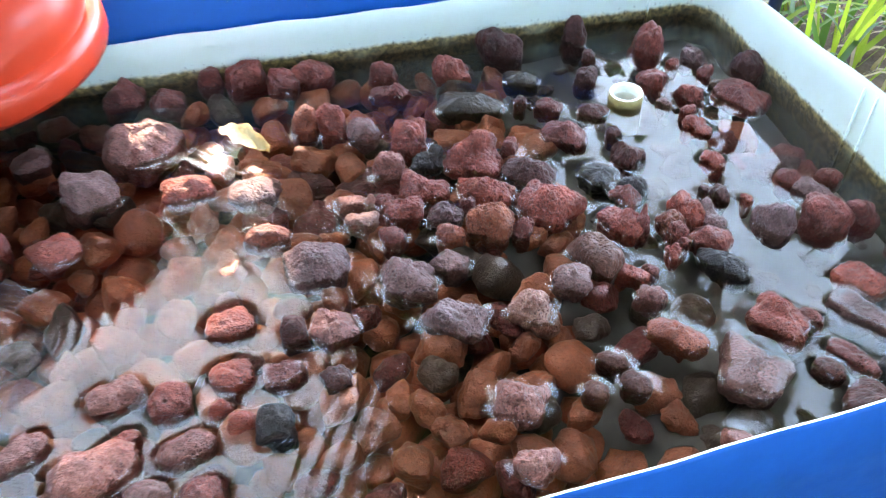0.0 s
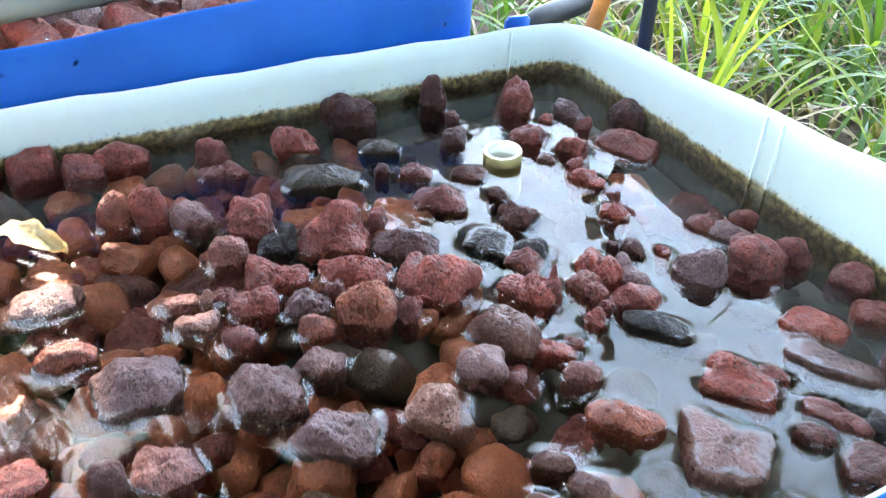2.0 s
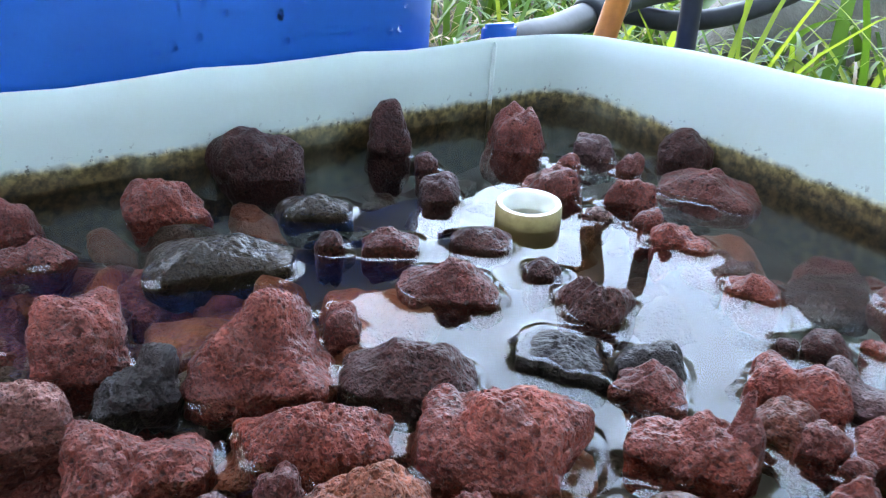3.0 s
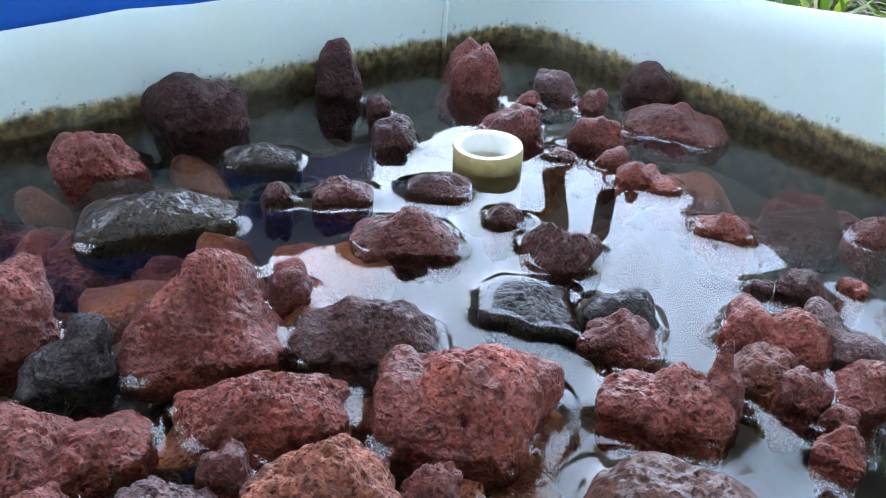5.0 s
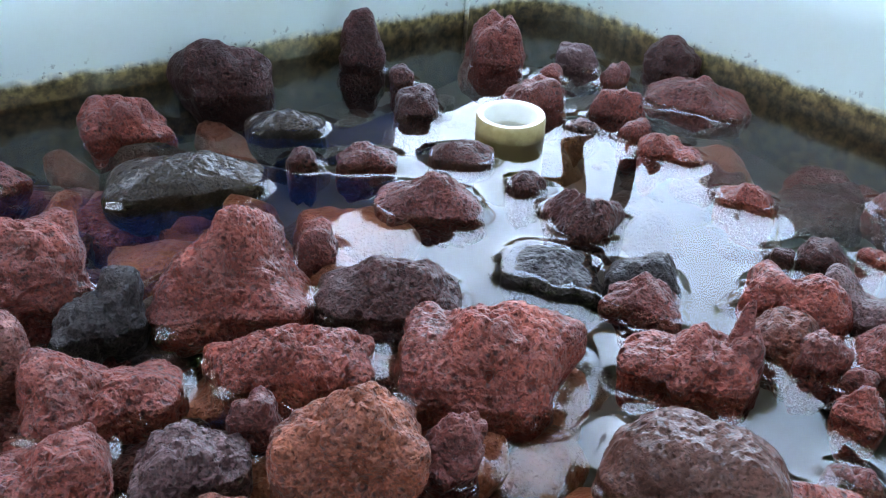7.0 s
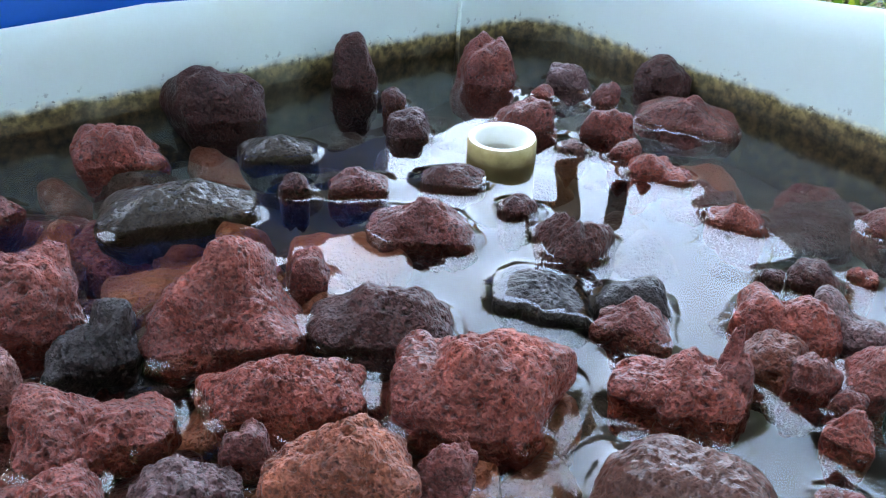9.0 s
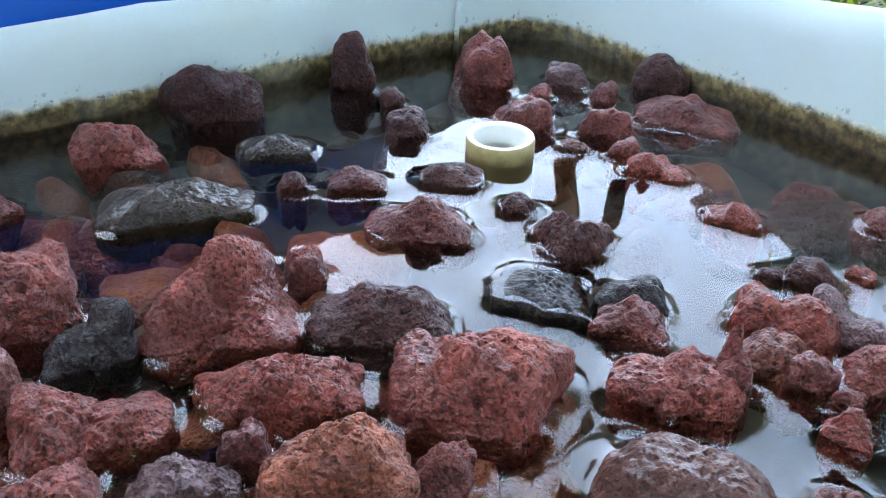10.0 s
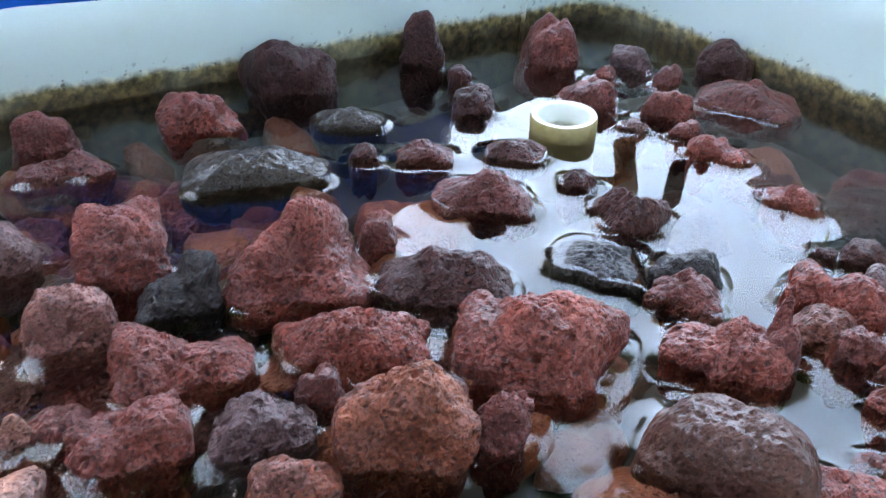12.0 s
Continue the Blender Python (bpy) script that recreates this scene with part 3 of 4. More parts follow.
def hose(name, points, radius, label):
    pts = [Vector(p) for p in points]
    fine = []
    for i in range(len(pts) - 1):
        p0, p1, p2, p3 = pts[max(i - 1, 0)], pts[i], pts[i + 1], pts[min(i + 2, len(pts) - 1)]
        for k in range(10):
            t = k / 10
            fine.append(0.5 * ((2 * p1) + (p2 - p0) * t + (2 * p0 - 5 * p1 + 4 * p2 - p3) * t * t + (3 * p1 - p0 - 3 * p2 + p3) * t ** 3))
    fine.append(pts[-1])
    return tagged(part(name, tube(fine, radius, 14), BLACK), label, "hose")


first_hose = hose("hose", [(0.205, 0.775, -0.02), (0.224, 0.785, 0.02), (0.279, 0.835, 0.02), (0.334, 0.886, 0.021), (0.388, 0.924, 0.024), (0.44, 0.97, 0.02)], 0.0095, "black rubber hose with a coupling lying behind the tub")
hose("hose", [(0.36, 0.97, 0.008), (0.399, 0.963, 0.003), (0.441, 0.961, -0.003), (0.491, 0.963, 0.0), (0.555, 0.977, 0.012), (0.634, 1.015, 0.028), (0.76, 1.1, 0.05)], 0.0085, "black rubber hose curving through the grass")

part("coupling", tube([(0.312, 0.866, 0.0205), (0.318, 0.872, 0.0207), (0.352, 0.900, 0.022), (0.358, 0.905, 0.0222)], 0.0125, 18, lambda f: 0.85 if f in (0.0, 1.0) else 1.0), BLACK, first_hose, "thicker black coupling sleeve")

# piece of pvc pipe standing in the water
ring = empty("pipe_offcut", pose(0.168, 0.609, -0.0345, 2, -3, 0))
part("pipe_wall", lathe([(0.0098, 0.0), (0.0125, 0.0), (0.0126, 0.020), (0.0126, 0.0405), (0.0121, 0.0418)]), PVC, ring, "yellow-stained outer wall")
part("pipe_bore", lathe([(0.0121, 0.0418), (0.0102, 0.0418), (0.0098, 0.0408), (0.0098, 0.0)]), PVC_WHITE, ring, "clean white inner wall")
tagged(ring, "short offcut of white pvc pipe with yellow-brown stains", "pipe")

# dry leaf on the stones
def dry_leaf():
    bm = bmesh.new()
    nu, nv = 14, 6
    grid = []
    for i in range(nu + 1):
        t = i / nu
        w = 0.0085 * math.sin(math.pi * min(1.0, t * 0.93 + 0.05)) ** 0.8
        row = []
        for j in range(nv + 1):
            s = j / nv * 2 - 1
            row.append(bm.verts.new(((t - 0.5) * 0.038, s * w * (1 + 0.12 * math.sin(t * 17)), 0.005 * s * s * t + 0.003 * math.sin(t * 5.0) + 0.0011 * math.sin(t * 23 + s * 4))))
        grid.append(row)
    for a, c in zip(grid, grid[1:]):
        for j in range(nv):
            bm.faces.new((a[j], a[j + 1], c[j + 1], c[j]))
    r = bmesh.ops.solidify(bm, geom=bm.faces[:], thickness=0.0007)
    ob = part("dry_leaf", bm, DRY_LEAF)
    ob.matrix_world = pose(-0.101, 0.529, 0.0085, 8, 12, -16)
    tagged(ob, "curled pale yellow dry leaf lying on wet stones", "leaf")


dry_leaf()

# grey stone in the grass
p, f = rock_mesh(77, 4, (0.34, 0.22, 0.2))
boulder = mesh_object("boulder", from_arrays("boulder", p.tolist(), f), STONE)
boulder.location = (0.86, 1.27, GROUND_Z + 0.05)
tagged(boulder, "grey weathered boulder lying in the grass", "stone")

# blue lug outside the corner of the tub
bm = bmesh.new()
bmesh.ops.create_cube(bm, size=1.0, matrix=Matrix.Translation((-0.042, 0.011, 0.022)) @ Matrix.Diagonal((0.020, 0.008, 0.044, 1)))
bmesh.ops.bevel(bm, geom=bm.edges[:], offset=0.002, segments=2, affect='EDGES')
part("lug", bm, BLUE, main_tub)

# drops of water on the blue wall of the second tub
drops_m, nt, bs = material("water_drop")
bs.inputs["Base Color"].default_value = (0.75, 0.85, 1.0, 1)
bs.inputs["Roughness"].default_value = 0.03
bs.inputs["Transmission Weight"].default_value = 1.0
bs.inputs["IOR"].default_value = 1.33
rng = random.Random(9)
verts, faces = [], []
dv, df = sphere(2)
for _ in range(70):
    u, z, r = rng.uniform(-0.42, -0.09), rng.uniform(0.045, 0.078), rng.uniform(0.0006, 0.0019)
    k = len(verts)
    verts += [(u + r * q[0], BACK_V - 0.0038 + 0.45 * r * q[1], z + 1.15 * r * q[2]) for q in dv]
    faces += [tuple(i + k for i in q) for q in df]
drops = mesh_object("water_drops", from_arrays("water_drops", verts, faces), drops_m)
drops.matrix_world = TUB
tagged(drops, "small water drops clinging to the blue plastic", "water drops", kind="stuff")

# red hand-held pouring vessel, stood on the rims for support
pot = empty("red_vessel", TUB @ pose(-0.562, -0.022, 0.056, 3, -4, 0))
part("vessel_body", lathe([(0.0, 0.004), (0.078, 0.004), (0.08, 0.008), (0.088, 0.075), (0.085, 0.075), (0.076, 0.012), (0.0, 0.012)], 64), RED, pot)
part("foot_ring", lathe([(0.074, 0.0), (0.089, 0.0), (0.0905, 0.004), (0.0905, 0.016), (0.087, 0.022), (0.078, 0.024)], 64), RED, pot)
tagged(pot, "round red plastic pouring vessel stood on the tub rims", "pot")

# grey pipe on the stones of the second tub
pipe = part("water_pipe", tube([(-0.66, 0.045, 0.070), (-0.40, 0.075, 0.074), (-0.09, 0.118, 0.079)], 0.012, 24), GREY)
pipe.matrix_world = TUB
tagged(pipe, "straight grey plastic pipe lying on the stones of the second tub", "pipe")

# ---- stones in the tub ----
WET_POINTS = []


def lava_rock(tone, x, y, turn, seed, level, lobes):
    """A stone at a place on the water, built from lobes and turned about z."""
    smooth = tone in ("wetgrey", "olive")
    p, faces = lobed_rock(seed * 7 + 3, level, lobes, 0.45 if smooth else 1.0, 0.5 if smooth else 0.85)
    a = radians(turn)
    c, s = math.cos(a), math.sin(a)
    p = np.stack([p[:, 0] * c - p[:, 1] * s, p[:, 0] * s + p[:, 1] * c, p[:, 2]], axis=1)
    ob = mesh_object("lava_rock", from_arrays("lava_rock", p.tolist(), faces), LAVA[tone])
    ob.location = (x, y, 0.0)
    WET_POINTS.append(p[p[:, 2] > -0.0004, :2] + np.array([x, y]))
    return tagged(ob, TONE_LABELS[tone], "stone", "lava stones in the tub")


TONE_LABELS = {
    "red": "rough brick-red porous lava stone sticking out of the water",
    "maroon": "dark maroon porous lava stone in shallow water",
    "dark": "very dark brown lava stone, wet, in the water",
    "purple": "purplish grey porous lava stone above the water",
    "pink": "pale pinkish red lava stone above the water",
    "orange": "orange-brown rough lava stone in the water",
    "slate": "wet blackish grey stone lying in the water",
    "olive": "flat wet olive-brown stone just breaking the surface",
    "pale": "light whitish-red weathered lava stone in the water",
    "wetgrey": "wet glossy grey-brown stone just above the surface",
    "bed": "orange-brown lava stone lying under the water",
    "bed_dark": "dark olive-brown lava stone lying under the water",
}

lava_rock("dark", 0.071, 0.668, -6, 1, 5, [(-0.0001, 0.0, 0.0201, 0.0123, 0.0202)])
lava_rock("dark", 0.132, 0.688, -15, 2, 5, [(0.0002, 0.0, 0.0099, 0.0089, 0.0245)])
lava_rock("maroon", 0.191, 0.683, -24, 3, 5, [(-0.0031, 0.0, 0.0105, 0.0118, 0.0149), (0.0076, 0.0, 0.006, 0.0118, 0.0202)])
lava_rock("dark", 0.266, 0.657, -36, 4, 5, [(-0.0005, 0.0, 0.0126, 0.0113, 0.0151)])
lava_rock("maroon", 0.255, 0.620, -38, 5, 5, [(-0.0052, 0.0, 0.0127, 0.0168, 0.0122), (0.0075, 0.0, 0.0139, 0.0168, 0.0067), (-0.0145, 0.0, 0.0074, 0.0168, 0.0035)])
lava_rock("maroon", 0.188, 0.633, -27, 6, 5, [(0.003, 0.0, 0.009, 0.0099, 0.0114), (-0.0059, 0.0, 0.0072, 0.0099, 0.0035)])
lava_rock("purple", 0.226, 0.670, -30, 7, 5, [(-0.0001, 0.0, 0.0105, 0.0083, 0.0101)])
lava_rock("maroon", 0.231, 0.647, -32, 8, 4, [(0.0, 0.0, 0.0062, 0.006, 0.0095)])
lava_rock("red", 0.208, 0.660, -28, 9, 4, [(-0.0001, 0.0, 0.0053, 0.0055, 0.0055)])
lava_rock("maroon", 0.215, 0.615, -33, 10, 5, [(0.0038, 0.0, 0.007, 0.007, 0.0108), (-0.0049, 0.0, 0.0062, 0.007, 0.005)])
lava_rock("red", 0.211, 0.595, -34, 11, 4, [(-0.0003, 0.0, 0.0058, 0.0053, 0.0069)])
lava_rock("red", 0.215, 0.578, -37, 12, 5, [(-0.006, 0.0, 0.0056, 0.0068, 0.0079), (0.001, 0.0, 0.0064, 0.0068, 0.0048), (0.0076, 0.0, 0.0044, 0.0068, 0.0035)])
lava_rock("purple", 0.195, 0.606, -31, 13, 4, [(0.0, 0.0, 0.0063, 0.0043, 0.0038)])
lava_rock("red", 0.035, 0.634, 1, 14, 6, [(0.0015, 0.0, 0.0087, 0.0116, 0.013), (0.0086, 0.0, 0.0074, 0.0116, 0.0046), (-0.0092, 0.0, 0.0062, 0.0116, 0.0121)])
lava_rock("olive", 0.088, 0.629, -10, 15, 5, [(-0.0025, 0.0, 0.0077, 0.009, 0.0061), (0.0076, 0.0, 0.0071, 0.009, 0.0035), (-0.009, 0.0, 0.0052, 0.009, 0.0035)])
lava_rock("olive", 0.051, 0.592, -3, 16, 6, [(-0.014, 0.0, 0.0109, 0.0137, 0.0077), (0.0, 0.0, 0.0126, 0.0137, 0.0092), (0.0175, -0.0014, 0.0074, 0.0082, 0.0035)])
lava_rock("dark", 0.088, 0.599, -11, 17, 4, [(0.0, 0.0, 0.0054, 0.0044, 0.0056)])
lava_rock("maroon", 0.109, 0.595, -16, 18, 5, [(-0.0021, 0.0, 0.0083, 0.0071, 0.0065), (0.0058, 0.0, 0.0045, 0.0071, 0.0035)])
lava_rock("dark", 0.141, 0.592, -22, 19, 5, [(-0.0021, 0.0, 0.0087, 0.0092, 0.007), (0.006, 0.0, 0.0058, 0.0092, 0.0035)])
lava_rock("maroon", 0.119, 0.562, -20, 20, 6, [(0.0034, 0.0, 0.008, 0.0127, 0.0129), (-0.0075, 0.0, 0.009, 0.0127, 0.0035), (0.0115, 0.0, 0.0059, 0.0127, 0.0066)])
lava_rock("dark", 0.154, 0.565, -27, 21, 4, [(-0.0002, 0.0, 0.0069, 0.0058, 0.006)])
lava_rock("dark", 0.160, 0.539, -32, 22, 6, [(-0.0008, 0.0, 0.0095, 0.011, 0.0117), (-0.0063, 0.0, 0.0068, 0.011, 0.0035), (0.0063, 0.0, 0.0065, 0.011, 0.0076)])
lava_rock("slate", 0.140, 0.519, -30, 23, 6, [(-0.0044, 0.0031, 0.0093, 0.0094, 0.0047), (0.0047, -0.0044, 0.0059, 0.0063, 0.0047), (0.0109, -0.0081, 0.004, 0.0044, 0.0047)])
lava_rock("slate", 0.162, 0.506, -37, 24, 5, [(0.0017, 0.0, 0.0086, 0.0071, 0.0093), (-0.0064, 0.0, 0.0046, 0.0071, 0.0047)])
lava_rock("maroon", 0.156, 0.497, -37, 25, 6, [(-0.0069, 0.0, 0.004, 0.0085, 0.0035), (0.0017, 0.0, 0.0053, 0.0085, 0.008), (0.0061, 0.0, 0.0047, 0.0085, 0.0035)])
lava_rock("dark", 0.143, 0.663, -18, 26, 4, [(-0.0007, 0.0, 0.0055, 0.0056, 0.0077)])
lava_rock("dark", 0.138, 0.633, -19, 27, 5, [(0.0006, 0.0, 0.0086, 0.0086, 0.0099)])
lava_rock("red", 0.221, 0.540, -42, 28, 5, [(0.0007, 0.0, 0.0077, 0.0068, 0.007), (-0.0051, 0.0, 0.0055, 0.0068, 0.0035)])
lava_rock("red", 0.056, 0.528, -5, 29, 7, [(0.0033, 0.0052, 0.0086, 0.0105, 0.0229), (-0.0013, 0.0017, 0.0132, 0.014, 0.015), (-0.0118, -0.0017, 0.0089, 0.0122, 0.0035), (0.0098, -0.0017, 0.0109, 0.014, 0.004)])
lava_rock("maroon", 0.080, 0.539, -12, 30, 5, [(-0.0004, 0.0, 0.0061, 0.0058, 0.0118)])
lava_rock("slate", 0.024, 0.523, 4, 31, 6, [(0.006, 0.0028, 0.0056, 0.0056, 0.0147), (-0.0011, 0.0, 0.0083, 0.0093, 0.0062), (-0.0082, -0.0028, 0.0038, 0.0047, 0.0035)])
lava_rock("red", 0.010, 0.540, 8, 32, 6, [(-0.0021, 0.0, 0.0101, 0.0112, 0.0204), (0.0049, 0.0, 0.0082, 0.0112, 0.0126)])
lava_rock("dark", 0.093, 0.515, -18, 33, 6, [(-0.0038, 0.0, 0.0063, 0.0122, 0.0127), (-0.013, 0.0, 0.0066, 0.0122, 0.0047), (0.0074, 0.0, 0.0083, 0.0122, 0.0115), (0.0149, 0.0, 0.0049, 0.0122, 0.0047)])
lava_rock("red", 0.064, 0.495, -10, 34, 7, [(-0.0053, 0.0, 0.0092, 0.0099, 0.0107), (0.008, 0.0, 0.0079, 0.0099, 0.0088), (0.0146, 0.0, 0.0051, 0.0099, 0.0035), (-0.0146, 0.0, 0.0051, 0.0099, 0.0038)])
lava_rock("red", 0.106, 0.481, -26, 35, 7, [(-0.0131, 0.0, 0.0085, 0.0156, 0.0121), (0.0037, 0.0016, 0.01, 0.0141, 0.019), (0.014, 0.0, 0.008, 0.0156, 0.0117), (-0.0017, -0.0016, 0.0142, 0.0141, 0.0093)])
lava_rock("red", 0.151, 0.469, -42, 36, 7, [(-0.0087, 0.0, 0.0071, 0.0096, 0.0088), (0.0045, 0.0, 0.0071, 0.0096, 0.0127), (-0.0012, -0.001, 0.0095, 0.0086, 0.0089), (0.0094, 0.0, 0.0058, 0.0096, 0.008)])
lava_rock("maroon", 0.161, 0.466, -45, 37, 6, [(-0.001, 0.0032, 0.0033, 0.0026, 0.0203), (0.0026, -0.0006, 0.0045, 0.0045, 0.0098)])
lava_rock("red", 0.195, 0.486, -47, 38, 6, [(-0.007, 0.0, 0.0063, 0.0104, 0.0062), (0.0065, 0.0, 0.0063, 0.0104, 0.0125), (0.0095, -0.0031, 0.0057, 0.0063, 0.0101)])
lava_rock("orange", 0.183, 0.474, -47, 39, 6, [(0.0001, 0.0, 0.0082, 0.0085, 0.0084), (-0.0049, 0.0, 0.0045, 0.0085, 0.0035)])
lava_rock("maroon", 0.185, 0.464, -50, 40, 6, [(0.0005, 0.0, 0.0065, 0.0051, 0.0087)])
lava_rock("purple", 0.207, 0.476, -51, 41, 5, [(-0.0063, 0.0021, 0.0065, 0.0042, 0.0128), (0.0044, 0.0, 0.0077, 0.007, 0.0117)])
lava_rock("dark", 0.218, 0.501, -48, 42, 5, [(-0.0006, 0.0, 0.0074, 0.0053, 0.0082)])
lava_rock("dark", 0.208, 0.507, -46, 43, 4, [(-0.0002, 0.0, 0.0037, 0.0029, 0.0035)])
lava_rock("red", 0.235, 0.500, -51, 44, 4, [(0.0, 0.0, 0.0046, 0.003, 0.0035)])
lava_rock("red", 0.181, 0.445, -54, 45, 6, [(-0.0005, 0.0014, 0.0033, 0.0023, 0.0085), (-0.0005, 0.0, 0.0058, 0.0046, 0.0045)])
lava_rock("maroon", 0.189, 0.455, -53, 46, 5, [(0.0, 0.0, 0.004, 0.0032, 0.005)])
lava_rock("red", 0.024, 0.494, 5, 47, 7, [(-0.0072, 0.0, 0.0095, 0.0109, 0.0127), (0.0033, 0.0, 0.0084, 0.0109, 0.0047), (0.0113, 0.0, 0.0062, 0.0109, 0.0035)])
lava_rock("maroon", 0.054, 0.479, -7, 48, 6, [(-0.0004, 0.0, 0.0061, 0.0051, 0.0085)])
lava_rock("purple", 0.040, 0.470, -1, 49, 7, [(0.0002, 0.0, 0.0079, 0.0088, 0.0102), (-0.0049, 0.0, 0.0068, 0.0088, 0.0035), (0.0068, 0.0, 0.0049, 0.0088, 0.0035)])
lava_rock("orange", 0.068, 0.460, -14, 50, 7, [(0.0013, 0.0, 0.0086, 0.0102, 0.0216), (-0.0055, 0.0, 0.0091, 0.0102, 0.0135), (0.0102, 0.0, 0.0055, 0.0102, 0.0103)])
lava_rock("maroon", 0.088, 0.456, -23, 51, 6, [(0.0012, 0.0, 0.0056, 0.0056, 0.0136), (-0.0026, 0.0, 0.0054, 0.0056, 0.0035)])
lava_rock("wetgrey", 0.134, 0.439, -44, 52, 7, [(-0.0029, 0.0, 0.0125, 0.0122, 0.014), (0.009, 0.0, 0.0091, 0.0122, 0.0139), (-0.012, 0.0, 0.0068, 0.0122, 0.0035)])
lava_rock("red", 0.015, 0.472, 10, 53, 7, [(0.002, 0.0, 0.0095, 0.0087, 0.0103), (-0.007, 0.0, 0.0074, 0.0087, 0.0065)])
lava_rock("pink", -0.001, 0.512, 13, 54, 7, [(-0.0014, 0.0, 0.0094, 0.0071, 0.0161), (0.0064, 0.0, 0.0057, 0.0071, 0.0078)])
lava_rock("maroon", 0.166, 0.430, -55, 55, 6, [(-0.0002, 0.0, 0.0063, 0.0039, 0.0038)])
lava_rock("maroon", -0.009, 0.603, 10, 56, 6, [(0.0079, 0.0, 0.0078, 0.008, 0.0079), (-0.0057, 0.0, 0.0098, 0.008, 0.0047)])
lava_rock("maroon", -0.016, 0.624, 11, 57, 5, [(0.0003, 0.0, 0.011, 0.0076, 0.0139)])
lava_rock("purple", -0.033, 0.421, 15, 58, 6, [(0.0036, 0.0, 0.0153, 0.0166, 0.0144), (-0.0102, 0.0, 0.0111, 0.0166, 0.0035)])
lava_rock("purple", 0.020, 0.412, 5, 59, 6, [(-0.0021, 0.0, 0.0137, 0.0143, 0.0136), (0.0071, 0.0, 0.011, 0.0143, 0.0035)])
lava_rock("purple", 0.049, 0.383, 0, 60, 6, [(0.0019, 0.0, 0.0145, 0.0139, 0.0155), (-0.0081, 0.0, 0.0115, 0.0139, 0.0037), (0.0119, 0.0, 0.008, 0.0139, 0.0035)])
lava_rock("pale", 0.093, 0.393, -9, 61, 6, [(0.0019, 0.0, 0.0078, 0.0111, 0.0165), (-0.0004, 0.0, 0.0135, 0.0111, 0.0035)])
lava_rock("purple", 0.119, 0.417, -13, 62, 5, [(-0.001, 0.0, 0.0126, 0.0093, 0.0112)])
lava_rock("orange", 0.174, 0.380, -25, 63, 5, [(0.0027, 0.0, 0.0155, 0.0093, 0.0074), (-0.0087, 0.0, 0.0093, 0.0093, 0.0035)])
lava_rock("purple", 0.210, 0.360, -33, 64, 6, [(-0.0085, 0.0076, 0.0114, 0.0095, 0.0056), (0.0047, 0.0, 0.0162, 0.019, 0.0052)])
lava_rock("red", 0.235, 0.398, -33, 65, 6, [(-0.0071, 0.0029, 0.0099, 0.0087, 0.0118), (0.0025, 0.0, 0.0153, 0.0145, 0.0046)])
lava_rock("purple", 0.286, 0.405, -38, 66, 5, [(-0.012, 0.0, 0.0107, 0.0105, 0.0035), (0.0083, 0.0, 0.0146, 0.0105, 0.0035)])
lava_rock("red", 0.291, 0.432, -37, 67, 5, [(-0.0004, 0.0, 0.0169, 0.0121, 0.007)])
lava_rock("maroon", 0.326, 0.462, -38, 68, 5, [(0.0002, 0.0, 0.0119, 0.0097, 0.0118)])
lava_rock("maroon", 0.328, 0.434, -40, 69, 5, [(-0.0003, 0.0, 0.015, 0.0107, 0.0075)])
lava_rock("maroon", 0.280, 0.480, -32, 70, 5, [(-0.0003, 0.0, 0.016, 0.013, 0.0199)])
lava_rock("maroon", 0.304, 0.485, -34, 71, 5, [(0.0, 0.0, 0.0117, 0.0093, 0.017)])
lava_rock("purple", 0.247, 0.476, -28, 72, 5, [(0.0008, 0.0021, 0.0132, 0.0073, 0.0191), (-0.0049, 0.0, 0.0107, 0.0105, 0.0035)])
lava_rock("maroon", 0.268, 0.523, -28, 73, 4, [(0.0, 0.0, 0.0102, 0.0074, 0.0078)])
lava_rock("purple", 0.281, 0.512, -30, 74, 4, [(-0.0012, 0.0, 0.0141, 0.0088, 0.007)])
lava_rock("maroon", 0.294, 0.527, -30, 75, 4, [(0.0005, 0.0, 0.0089, 0.0055, 0.0071)])
lava_rock("maroon", 0.269, 0.371, -40, 76, 5, [(-0.0076, 0.0032, 0.0084, 0.004, 0.0052), (0.005, -0.0016, 0.011, 0.0048, 0.0035)])
lava_rock("dark", 0.254, 0.362, -39, 77, 4, [(0.0, 0.0, 0.0092, 0.0065, 0.0049)])
lava_rock("dark", 0.273, 0.338, -44, 78, 5, [(-0.0012, 0.0, 0.0163, 0.013, 0.0103)])
lava_rock("slate", 0.285, 0.363, -43, 79, 4, [(0.0003, 0.0, 0.0067, 0.0045, 0.0079)])
lava_rock("purple", 0.318, 0.400, -43, 80, 4, [(0.0007, 0.0, 0.0101, 0.0064, 0.0086)])
lava_rock("maroon", 0.307, 0.369, -45, 81, 4, [(0.0003, 0.0, 0.0095, 0.0067, 0.0178)])
lava_rock("pink", -0.017, 0.373, 14, 82, 6, [(-0.0005, 0.0, 0.0144, 0.0135, 0.0084)])
lava_rock("dark", -0.038, 0.365, 19, 83, 5, [(0.0, 0.0, 0.0077, 0.0069, 0.015)])
lava_rock("red", -0.075, 0.371, 25, 84, 5, [(-0.0004, 0.0, 0.0141, 0.0104, 0.0081)])
lava_rock("red", -0.066, 0.336, 27, 85, 5, [(0.0, 0.0, 0.0122, 0.0097, 0.0065)])
lava_rock("maroon", -0.039, 0.340, 21, 86, 5, [(0.0004, 0.0, 0.0119, 0.0087, 0.0044)])
